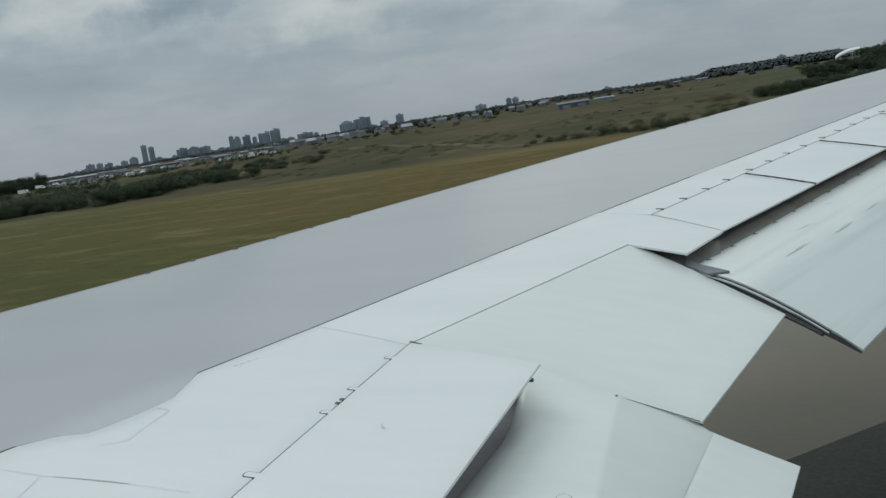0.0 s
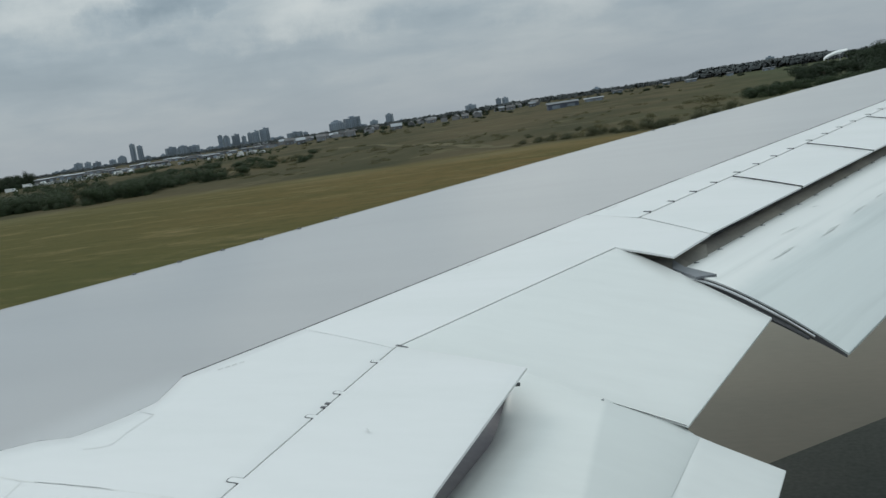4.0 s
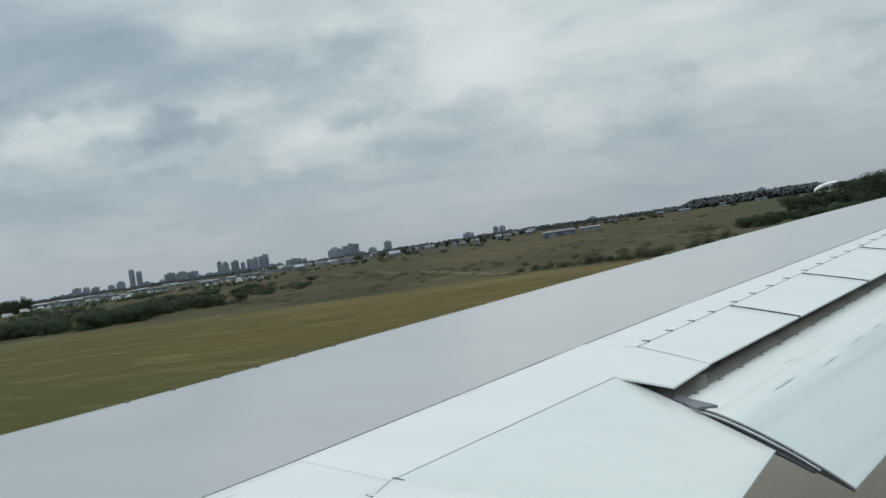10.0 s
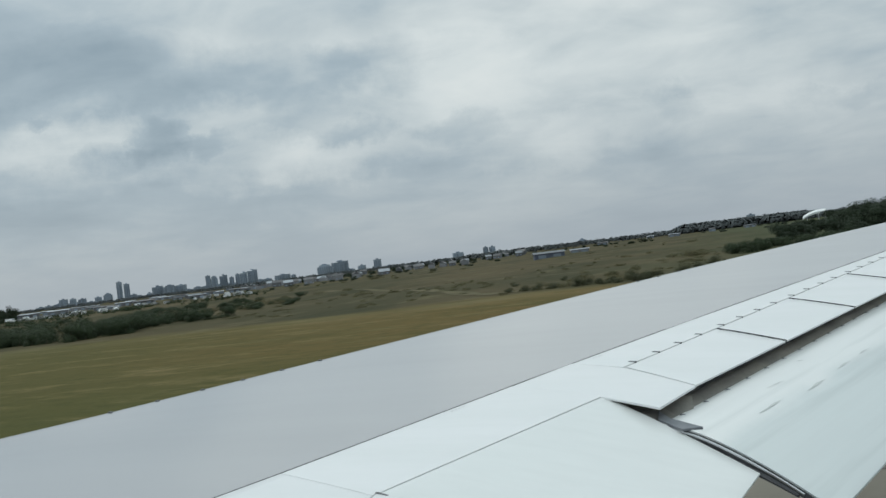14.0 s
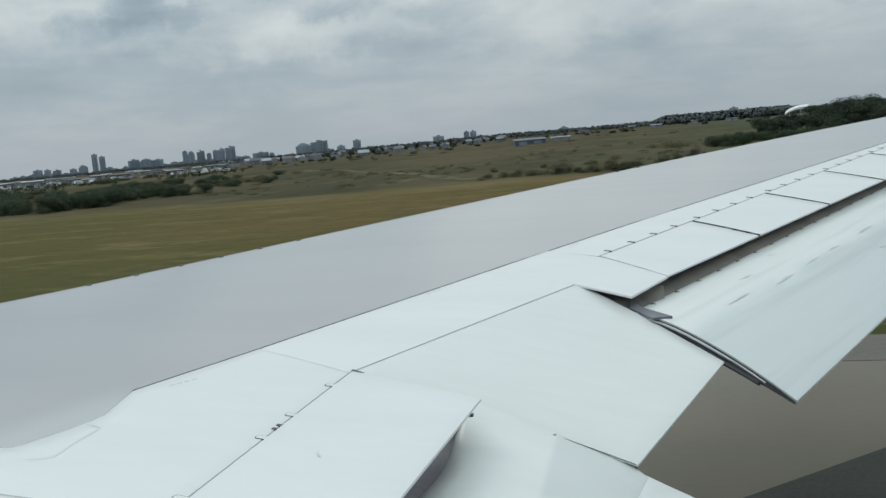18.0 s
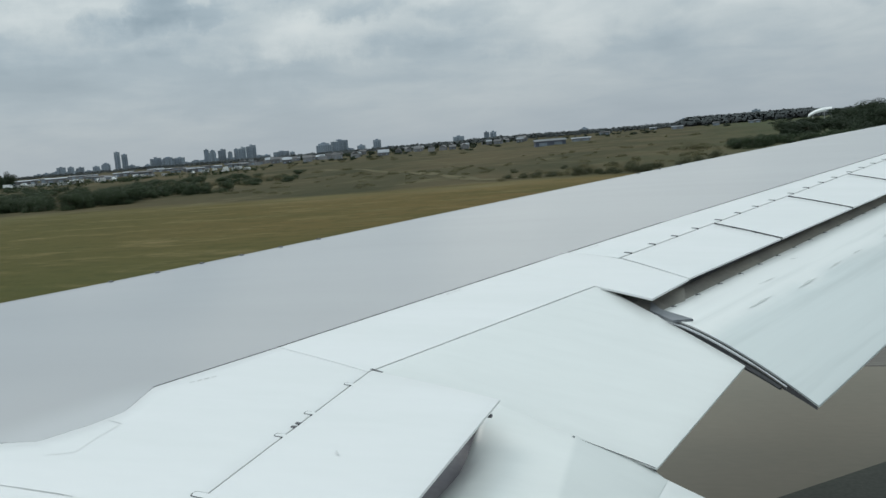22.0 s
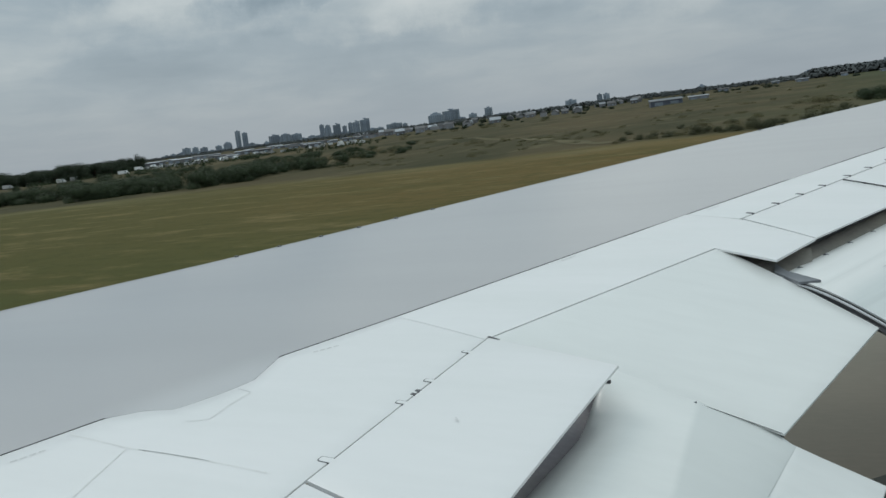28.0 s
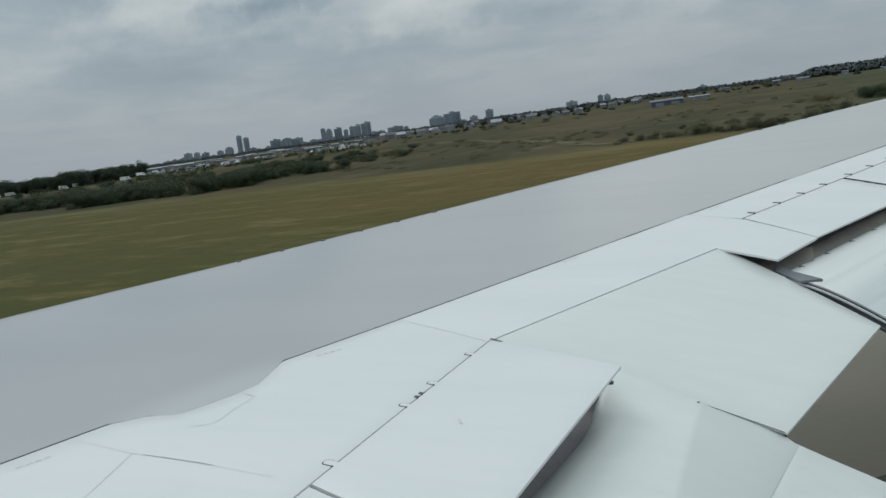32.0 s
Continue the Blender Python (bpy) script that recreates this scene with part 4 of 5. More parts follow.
def fine_lines():
    def run(a, b, n=6):
        return [(lerp(a[0], b[0], k / n), lerp(a[1], b[1], k / n)) for k in range(n + 1)]
    strip("panel_line", [(-4.20, 3.725), (-3.66, 3.621), (-3.18, 3.591), (-2.70, 3.545)], 0.012, FAINT, 0.0014, label="faint sealant line between panels")
    strip("panel_line", [(-3.58, 3.615), (-3.40, 3.605), (-3.18, 3.591), (-3.08, 3.581)], (0.004, 0.008, 0.009, 0.002), SEAM, 0.0024, label="thin grey panel line")
    strip("seal_strip", run((-2.235, 5.525), (-2.135, 5.475), 3), 0.022, FITTING, 0.006, label="dark seal strip beside the spoiler")
    strip("panel_line", run((-3.66, 3.61), (-3.526, 3.007)), 0.010, FAINT, label="thin grey panel line")
    strip("panel_line", [(-3.402, 4.430), (-3.421, 4.22), (-3.414, 4.035), (-3.49, 3.996), (-3.56, 3.98)], (0.008, 0.008, 0.007, 0.006, 0.003), FAINT, label="thin grey panel line")
    strip("panel_line", run((-3.53, 4.472), (-3.402, 4.430), 3), (0.002, 0.004, 0.006, 0.007), SEAM, label="thin grey panel line")
    # unreadable stencils as rows of short bars
    for (x, y), n, d in (((-3.37, 5.13), 4, (0.65, 0.76)), ((-2.25, 7.45), 4, (0.42, 0.9)), ((-1.25, 9.35), 4, (0.44, 0.9)), ((-4.255, 3.355), 4, (0.51, 0.86))):
        for k in range(n):
            a = (x + d[0] * 0.05 * k, y + d[1] * 0.05 * k)
            strip("stencil_mark", [a, (a[0] + d[0] * 0.036, a[1] + d[1] * 0.036)], 0.02, STENCIL, label="short grey stencil bar")
    strip("scuff_mark", run((-1.98, 4.30), (-1.95, 4.26), 2), 0.012, STENCIL, 0.022, label="small grey scuff")


fine_lines()


def fairing():
    """Canoe fairing of a flap track, which comes out below the rear edge of the outer flap."""
    verts, faces = [], []
    n, m = 16, 15
    for k in range(m):
        s = k / (m - 1)
        r = 0.15 * math.sin(math.pi * (0.08 + 0.90 * s)) ** 0.55
        c = Vector((lerp(0.6, 3.7, s), 10.02 - 0.10 * s, 3.80 + 0.02 * s))
        for q in range(n):
            a = 2 * math.pi * q / n
            verts.append(c + Vector((0, 0.8 * r * math.cos(a), r * math.sin(a) * (1.0 if math.sin(a) > 0 else 1.25))))
    for k in range(m - 1):
        for q in range(n):
            faces.append((k * n + q, k * n + (q + 1) % n, (k + 1) * n + (q + 1) % n, (k + 1) * n + q))
    faces += [tuple(range(n)), tuple(range((m - 1) * n, m * n))]
    hang(mesh_object("track_fairing", verts, faces, FLAP, set(range((m - 1) * n))), "track_fairing", "white canoe shaped flap track fairing")


fairing()


def fuselage():
    """Cabin side with the window opening that the view goes through, and a round body behind it."""
    x0, x1, z0, z1 = -0.30, 0.14, 5.55, 6.05
    cy, cz, r = -2.95, 5.25, 3.14

    def skin(x, a, dr=0.0):
        return Vector((x, cy + (r + dr) * math.cos(a), cz + (r + dr) * math.sin(a)))
    za, zb = math.asin((z0 - cz) / r), math.asin((z1 - cz) / r)
    xs = [-22, -8, -3, x0, x1, 3, 8, 26]
    angles = [zb] + [za - (2 * math.pi - (zb - za)) * k / 120 for k in range(120)] + [zb - 2 * math.pi]
    verts, faces = [], []
    for dr in (0.0, -0.09):
        for x in xs:
            for a in angles:
                verts.append(skin(x, a, dr))
    m = len(angles)
    off = len(xs) * m
    for i in range(len(xs) - 1):
        for j in range(m - 1):
            if xs[i] == x0 and j == 0:
                continue
            q = (i * m + j, i * m + j + 1, (i + 1) * m + j + 1, (i + 1) * m + j)
            faces.append(q)
            faces.append(tuple(off + k for k in reversed(q)))
    i = xs.index(x0)
    o = [i * m, i * m + 1, (i + 1) * m + 1, (i + 1) * m]
    for k in range(4):
        a, b = o[k], o[(k + 1) % 4]
        faces.append((a, b, b + off, a + off))
    hang(mesh_object("fuselage", verts, faces, WHITE), "fuselage", "plain white cabin side with a window opening")


fuselage()


def window_frame():
    """Rounded plastic surround of the cabin window, set into the opening."""
    x0, x1, z0, z1, r = -0.144, 0.128, 5.68, 6.03, 0.11
    inner = []
    for cx, cz, a0 in ((x1 - r, z1 - r, 0), (x0 + r, z1 - r, 90), (x0 + r, z0 + r, 180), (x1 - r, z0 + r, 270)):
        for k in range(9):
            a = radians(a0 + 90 * k / 8)
            inner.append((cx + r * math.cos(a), cz + r * math.sin(a)))
    mx, mz = (x0 + x1) / 2, (z0 + z1) / 2
    rows = []
    for grow, y in ((0.010, 0.094), (0.003, 0.096), (0.0, 0.1), (0.060, 0.122)):
        rows.append([(x + grow * (1 if x > mx else -1), y, z + grow * (1 if z > mz else -1)) for x, z in inner])
    outer = [(0.152 if x > mx + 0.05 else -0.312 if x < mx - 0.05 else lerp(-0.312, 0.152, (x - mx + 0.05) / 0.1), 6.062 if z > mz else 5.538) for x, z in inner]
    rows = [[(x, 0.092, z) for x, z in outer]] + rows + [[(x, 0.122, z) for x, z in outer]]
    n = len(inner)
    verts = [Vector(p) for row in rows for p in row]
    faces = [(k * n + q, k * n + (q + 1) % n, ((k + 1) % 6) * n + (q + 1) % n, ((k + 1) % 6) * n + q) for k in range(6) for q in range(n)]
    hang(mesh_object("window_frame", verts, faces, PLASTIC), "window_frame", "dark grey plastic surround of the cabin window")


window_frame()


def landing_gear():
    """Main gear below the fuselage side."""
    gear = new("main_gear")
    gear.matrix_basis = pose(0.6, -0.6, 0.66)
    part("main_gear", gear, airliner, "dark main landing gear leg")
    gear.matrix_basis = Matrix.Identity(4)
    gear.matrix_parent_inverse = placed(airliner).inverted() @ pose(0.6, -0.6, 0.66)
    n = 20
    for dx in (-0.75, 0.75):
        for dy in (-0.55, 0.55):
            verts, faces = [], []
            for y, r in ((-0.24, 0.40), (-0.24, 0.58), (-0.15, 0.66), (0.15, 0.66), (0.24, 0.58), (0.24, 0.40)):
                for q in range(n):
                    a = 2 * math.pi * q / n
                    verts.append(Vector((0.6 + dx + r * math.cos(a), -0.6 + dy + y, 0.664 + r * math.sin(a))))
            for k in range(5):
                for q in range(n):
                    faces.append((k * n + q, (k + 1) * n + q, (k + 1) * n + (q + 1) % n, k * n + (q + 1) % n))
            faces += [tuple(range(n)), tuple(range(5 * n, 6 * n))]
            part("wheel", mesh_object("wheel", verts, faces, DARK, set(range(5 * n))), gear, "black tyre")
    part("strut", boxes_mesh("strut", [(0.48, -0.72, 0.6, 0.72, -0.48, 2.9), (-0.3, -0.68, 0.55, 1.5, -0.52, 0.78)], STEEL), gear, "metal gear strut")


landing_gear()


# ---- distance: towers, houses, woods ----
rng = random.Random(7)


def polar(az, dist, z=0.0):
    a = radians(az)
    return Vector((dist * math.sin(a), dist * math.cos(a), z))


def stand(az, dist):
    p = polar(az, dist)
    return Vector((p.x, p.y, rise(p.x, p.y)))


def tower(az0, az1, top, dist, style, label):
    """A high building on the skyline, with floors marked by ledges and a plant room on the roof."""
    mid = (az0 + az1) / 2
    width, high = dist * radians(az1 - az0), 5.8 + dist * math.tan(radians(top))
    deep = width * rng.uniform(0.7, 1.1)
    thing = tagged(new("tower_block"), label, "tower block", "skyline towers")
    thing.matrix_basis = Matrix.Translation(polar(mid, dist)) @ pose(0, 0, 0, 0, 0, -mid + rng.uniform(-14, 14))
    w, d = width / 2 * 0.96, deep / 2
    body, ledges, glass = [], [], []
    if style == "slab":
        body = [(-w, -d, -4, w, d, high)]
    elif style == "stepped":
        body = [(-w, -d, -4, w, d, high * 0.84), (-w * 0.7, -d * 0.8, high * 0.84, w * 0.75, d * 0.8, high)]
    else:
        body = [(-w, -d, -4, -w * 0.1, d, high * 0.93), (-w * 0.1, -d * 0.9, -4, w, d * 0.9, high)]
    storeys = max(3, int(high / 6.2))
    for k in range(1, storeys):
        z = high * 0.83 * k / storeys
        ledges.append((-w - 0.5, -d - 0.5, z, w + 0.5, d + 0.5, z + 1.6))
    n = max(2, int(width / 7))
    for k in range(n):
        x = -w + 2 * w * (k + 0.5) / n
        glass.append((x - w * 0.55 / n, -d - 0.7, 2, x + w * 0.55 / n, -d + 0.5, high * 0.82))
    def put(name, boxes, mat, text=""):
        ob = boxes_mesh(name, boxes, mat)
        ob.parent = thing
        if text:
            ob["label"] = text
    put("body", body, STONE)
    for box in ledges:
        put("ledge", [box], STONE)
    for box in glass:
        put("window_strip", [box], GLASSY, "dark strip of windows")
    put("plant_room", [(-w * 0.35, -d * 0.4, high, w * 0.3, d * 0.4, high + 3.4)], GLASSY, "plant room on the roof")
    return thing


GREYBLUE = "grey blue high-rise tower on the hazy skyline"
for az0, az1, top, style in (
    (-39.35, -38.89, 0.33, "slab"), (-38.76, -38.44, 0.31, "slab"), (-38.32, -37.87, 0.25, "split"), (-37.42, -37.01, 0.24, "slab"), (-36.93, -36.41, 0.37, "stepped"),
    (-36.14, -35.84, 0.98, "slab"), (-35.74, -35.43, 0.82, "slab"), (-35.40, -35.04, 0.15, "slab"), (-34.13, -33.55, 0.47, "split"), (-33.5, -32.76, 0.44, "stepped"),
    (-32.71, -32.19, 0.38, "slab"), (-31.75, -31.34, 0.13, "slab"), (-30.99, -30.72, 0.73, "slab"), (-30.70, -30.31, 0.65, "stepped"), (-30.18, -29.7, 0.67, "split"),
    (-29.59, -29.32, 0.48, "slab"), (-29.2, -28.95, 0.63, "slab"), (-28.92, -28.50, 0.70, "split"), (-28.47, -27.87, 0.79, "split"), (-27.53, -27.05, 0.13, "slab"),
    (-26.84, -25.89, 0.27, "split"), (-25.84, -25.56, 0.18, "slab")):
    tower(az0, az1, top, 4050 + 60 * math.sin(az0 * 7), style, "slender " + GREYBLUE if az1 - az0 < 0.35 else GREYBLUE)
for az0, az1, top, style in ((-24.22, -23.26, 0.55, "stepped"), (-23.25, -22.28, 0.66, "split"), (-21.65, -21.17, 0.25, "slab"), (-20.62, -20.2, 0.51, "slab"),
                             (-15.63, -14.97, 0.32, "slab"), (-13.7, -13.36, 0.45, "slab"), (-13.31, -12.92, 0.44, "slab"), (-7.75, -7.2, 0.20, "stepped"), (-1.75, -1.25, 0.26, "slab"), (2.4, 2.9, 0.46, "slab")):
    tower(az0, az1, top, 3000 + 40 * math.sin(az0 * 5), style, "dark grey apartment tower beyond the airfield")


for k in range(46):
    a = rng.uniform(-41, -19.5)
    tower(a, a + rng.uniform(0.25, 0.9), rng.uniform(0.0, 0.16), 4300, rng.choice(("slab", "split", "stepped")), "low grey blue block between the skyline towers")


def warehouse(az, dist, long, deep, high, label, wall=None, roof=None, turn=None):
    thing = tagged(new("warehouse"), label, "warehouse", "low buildings by the airfield")
    thing.matrix_basis = Matrix.Translation(stand(az, dist)) @ pose(0, 0, 0, 0, 0, -az + (rng.uniform(-6, 6) if turn is None else turn))
    a, b = long / 2, deep / 2
    def put(name, ob, text=""):
        ob.name = name
        ob.parent = thing
        if text:
            ob["label"] = text
    put("wall", boxes_mesh("wall", [(-a, -b, -0.5, a, b, high)], wall or WALL))
    verts = [(-a - 0.6, -b - 0.6, high), (a + 0.6, -b - 0.6, high), (a + 0.6, b + 0.6, high), (-a - 0.6, b + 0.6, high), (-a - 0.6, 0, high + deep * 0.06), (a + 0.6, 0, high + deep * 0.06)]
    put("roof", mesh_object("roof", verts, [(0, 1, 5, 4), (2, 3, 4, 5), (1, 2, 5), (3, 0, 4), (3, 2, 1, 0)], roof or ROOF_PALE), "pale metal roof")
    n = max(2, int(long / 12))
    for k in range(n):
        x = -a + long * (k + 0.5) / n
        put("loading_door", boxes_mesh("loading_door", [(x - 2, -b - 0.12, 0, x + 2, -b + 0.2, min(3.2, high * 0.7))], GLASSY), "dark loading door")


for k in range(34):
    az = -41.6 + 0.42 * k + rng.uniform(-0.2, 0.2)
    warehouse(az, rng.uniform(900, 1700), rng.uniform(8, 22), rng.uniform(9, 16), rng.uniform(2.2, 4.6), "low warehouse with a shallow metal roof", None, ROOF_PALE if rng.random() < 0.7 else ROOF_DARK)
warehouse(-9.65, 480, 15.5, 16, 2.4, "low dark blue shed with a pale roof", BLUE, ROOF_PALE, 4)
warehouse(-7.7, 600, 12, 10, 2.0, "small pale grey shed beside the meadow", WALL, ROOF_PALE, 0)
for k in range(5):
    warehouse(-6.0 + 2.1 * k + rng.uniform(-0.6, 0.6), rng.uniform(1100, 1600), rng.uniform(7, 15), 11, rng.uniform(2.2, 3.8), "low pale building beyond the meadow", WALL, ROOF_PALE if k % 3 else ROOF_DARK)


def house(az, dist, wide, high, dark):
    thing = tagged(new("house"), "small pale house with a dark pitched roof" if dark else "small house with a pale pitched roof", "house", "suburban houses")
    thing.matrix_basis = Matrix.Translation(stand(az, dist)) @ pose(0, 0, 0, 0, 0, -az + rng.choice((0, 90)) + rng.uniform(-15, 15))
    a, b = wide / 2, wide * 0.4
    def put(name, ob):
        ob.name = name
        ob.parent = thing
    put("wall", boxes_mesh("wall", [(-a, -b, -0.5, a, b, high)], WALL))
    verts = [(-a - 0.4, -b - 0.4, high), (a + 0.4, -b - 0.4, high), (a + 0.4, b + 0.4, high), (-a - 0.4, b + 0.4, high), (-a - 0.4, 0, high + b * 0.7), (a + 0.4, 0, high + b * 0.7)]
    put("roof", mesh_object("roof", verts, [(0, 1, 5, 4), (2, 3, 4, 5), (1, 2, 5), (3, 0, 4), (3, 2, 1, 0)], ROOF_DARK if dark else ROOF_PALE))
    for x in (-0.5, 0.5):
        put("window", boxes_mesh("window", [(x * a - 0.8, -b - 0.06, 1.0, x * a + 0.8, -b + 0.1, 2.3)], GLASSY))


for k in range(64):
    house(rng.uniform(-29, -11), rng.uniform(1000, 1700), rng.uniform(7, 12), rng.uniform(3.0, 5.2), rng.random() < 0.5)


def membrane_roof():
    """A white curved canopy roof that rises over the wood."""
    thing = tagged(new("canopy_roof"), "white curved canopy roof rising above the wood", "canopy")
    thing.matrix_basis = Matrix.Translation(polar(6.15, 620)) @ pose(0, 0, 0, 0, 0, -6.15)
    def shell(a, b, z0, z1, t0, t1, power):
        verts, faces = [], []
        n = 14
        for k in range(n + 1):
            s = k / n
            x, z = a + (b - a) * s, z0 + (z1 - z0) * math.sin(s * math.pi / 2) ** power
            for y, fall in ((-9, 1.3), (9, 0.0)):
                verts += [(x, y, z - fall), (x, y, z - fall - t0 - (t1 - t0) * s)]
        for k in range(n):
            i = 4 * k
            faces += [(i, i + 4, i + 6, i + 2), (i, i + 1, i + 5, i + 4), (i + 2, i + 6, i + 7, i + 3), (i + 1, i + 3, i + 7, i + 5)]
        e = 4 * n
        return verts, faces + [(0, 2, 3, 1), (e, e + 1, e + 3, e + 2)]
    roof = mesh_object("membrane", *shell(-7.0, 3.4, 5.2, 8.8, 0.7, 1.2, 0.8), MEMBRANE)
    roof.parent = thing
    rim = mesh_object("rim", *shell(3.4, 7.0, 8.8, 8.9, 0.4, 0.3, 1.0), MEMBRANE)
    rim.parent = thing
    mast = boxes_mesh("mast", [(-4.6, -8, -0.5, -4.2, -7.6, 5.4), (2.2, -8, -0.5, 2.6, -7.6, 6.6), (-4.6, 7.6, -0.5, -4.2, 8, 5.4), (2.2, 7.6, -0.5, 2.6, 8, 6.6), (6.2, -8, -0.5, 6.6, -7.6, 7.3), (6.2, 7.6, -0.5, 6.6, 8, 8.5)], STEEL)
    mast.parent = thing


membrane_roof()


# ---- trees and bushes ----
def leaf_cloud(r, lumps, count, size, squash=0.8):
    """Small leaf faces on and in several overlapping lumps: an uneven crown with gaps, each leaf shaded with its lump."""
    verts, faces, normals = [], [], []
    for _ in range(count):
        cx, cy, cz, cr = r.choice(lumps)
        while True:
            d = Vector((r.uniform(-1, 1), r.uniform(-1, 1), r.uniform(-1, 1)))
            if 0.05 < d.length < 1:
                break
        d = d.normalized() * (d.length ** 0.35)
        c = Vector((cx, cy, cz)) + Vector((d.x * cr, d.y * cr, d.z * cr * squash))
        if c.z < 0.02:
            continue
        n = (d + Vector((r.uniform(-0.4, 0.4), r.uniform(-0.4, 0.4), r.uniform(-0.1, 0.6)))).normalized()
        a = n.orthogonal().normalized()
        b = n.cross(a)
        w = size * r.uniform(0.6, 1.3)
        k = len(verts)
        verts += [c - a * w, c + b * w * 0.55, c + a * w, c - b * w * 0.55]
        faces.append((k + 3, k + 2, k + 1, k))
        normals += [(0.45 * n + 0.75 * d + Vector((0, 0, 0.55))).normalized()] * 4
    return verts, faces, normals


def foliage(name, verts, faces, normals, mat):
    ob = mesh_object(name, verts, faces, mat, True)
    ob.data.normals_split_custom_set_from_vertices([tuple(q) for q in normals])
    return ob


def limb(verts, faces, a, b, ra, rb, n=6):
    k = len(verts)
    d = (b - a).normalized()
    x = d.orthogonal().normalized()
    y = d.cross(x)
    for p, r in ((a, ra), (b, rb)):
        for q in range(n):
            t = 2 * math.pi * q / n
            verts.append(p + x * r * math.cos(t) + y * r * math.sin(t))
    for q in range(n):
        faces.append((k + q, k + (q + 1) % n, k + n + (q + 1) % n, k + n + q))


def make_plant(name, seed, high, wide, mat, count, size, bush, label, category, group):
    r = random.Random(seed)
    thing = tagged(new(name), label, category, group)
    verts, faces = [], []
    base = -0.04 if bush else 0.06
    limb(verts, faces, Vector((0, 0, -0.3)), Vector((0.05, 0.02, high * 0.5)), 0.035 * high * 0.6, 0.012 * high)
    lumps = []
    for k in range(9 if bush else 12):
        a, d = r.uniform(0, 2 * math.pi), wide / 2 * math.sqrt(r.random()) * (0.62 if bush else 0.7)
        z = high * r.uniform(base + 0.12, 0.72 if bush else 0.82) * (1 - 0.35 * (2 * d / wide) ** 2)
        c = Vector((d * math.cos(a), d * math.sin(a), z))
        lumps.append((c.x, c.y, c.z, wide * (r.uniform(0.20, 0.33) if bush else r.uniform(0.18, 0.29))))
        limb(verts, faces, Vector((0, 0, high * r.uniform(0.1, 0.45))), c, 0.010 * high, 0.004 * high, 5)
    trunk = mesh_object("trunk", verts, faces, BARK)
    trunk.parent = thing
    crown = foliage("crown", *leaf_cloud(r, lumps, count, size), mat)
    crown.parent = thing
    return thing


def scatter(makers, spots):
    for k, (az, dist, scale, wide) in enumerate(spots):
        src = makers[rng.randrange(len(makers))]
        p = polar(az, dist)
        m = Matrix.Translation((p.x, p.y, rise(p.x, p.y) - 0.05)) @ pose(0, 0, 0, 0, 0, rng.uniform(0, 360))
        ob = copy_thing(src, m)
        ob.scale = (scale * wide, scale * wide, scale)


def many(n, az0, az1, d0, d1, s0, s1, w0=0.9, w1=1.4):
    return [(rng.uniform(az0, az1), rng.uniform(d0, d1), rng.uniform(s0, s1), rng.uniform(w0, w1)) for _ in range(n)]


GREEN_BUSH = [make_plant("bush", 11 + k, 1.0, 1.25, LEAF, 7500, 0.019, True, "dark green leafy bush at the edge of the meadow", "bush", "hedge bushes") for k in range(4)]
MID_BUSH = [make_plant("bush", 71 + k, 1.0, 1.4, LEAF_MID, 6000, 0.020, True, "olive green bush in rough grass", "bush", "meadow bushes") for k in range(3)]
DRY_BUSH = [make_plant("shrub", 31 + k, 0.8, 1.9, LEAF_DRY, 2000, 0.028, True, "olive brown scrubby shrub in rough grass", "shrub", "meadow shrubs") for k in range(3)]
TREES = [make_plant("tree", 51 + k, 1.0, 0.95, LEAF_TREE, 7500, 0.020, False, "dark green broadleaf tree of the wood edge", "tree", "wood trees") for k in range(4)]
for k, ob in enumerate(GREEN_BUSH + DRY_BUSH + TREES + MID_BUSH):
    p = polar(-45 + 0.9 * k, 205) if k < 7 else polar(-53 + 0.9 * k, 585) if k < 11 else polar(-12 + 3.1 * (k - 11), 150)
    ob.matrix_basis = Matrix.Translation((p.x, p.y, rise(p.x, p.y) - 0.05))
    ob.scale = (3.6, 3.6, 2.6) if k < 7 else (9, 9, 9) if k < 11 else (1.2, 1.2, 0.9)

scatter(GREEN_BUSH, many(26, -53, -45.5, 195, 228, 2.4, 4.3, 1.1, 1.7) + many(34, -46.0, -40.5, 168, 195, 2.2, 3.7, 1.1, 1.7) + many(40, -42.0, -35.3, 155, 178, 2.0, 3.5, 0.9, 1.5) + many(36, -35.5, -29.9, 170, 205, 1.4, 2.7, 1.0, 1.6) + many(60, -53, -29.0, 215, 330, 1.3, 2.5, 1.3, 2.2))
scatter(GREEN_BUSH + DRY_BUSH, many(30, -35, -29, 185, 290, 1.2, 2.2, 1.2, 1.8) + many(24, -30, -25, 200, 300, 1.0, 2.0, 1.4, 2.0))
scatter(TREES, many(46, -53, -42.4, 540, 620, 9.2, 12.2, 1.0, 1.4) + [(-41.8, 560, 11.4, 0.65)] + many(12, -42, -27, 700, 950, 1.8, 3.0, 1.6, 2.6))
scatter(MID_BUSH, [(-8.06, 125, 1.6, 1.1), (-7.5, 126, 1.1, 1.2), (-4.5, 122, 1.75, 1.2), (-3.9, 121, 1.45, 1.2), (-6.1, 124, 1.0, 1.3), (-10.7, 128, 1.05, 1.6), (-11.4, 129, 1.0, 1.5), (-12.4, 130, 0.8, 1.6), (-9.6, 127, 1.0, 1.6)]
        + many(8, -8, -2.5, 121, 134, 0.6, 1.0, 1.2, 1.8))
scatter(MID_BUSH[:1] + DRY_BUSH, many(26, -10.5, 3, 122, 152, 0.5, 1.1, 1.0, 1.9))
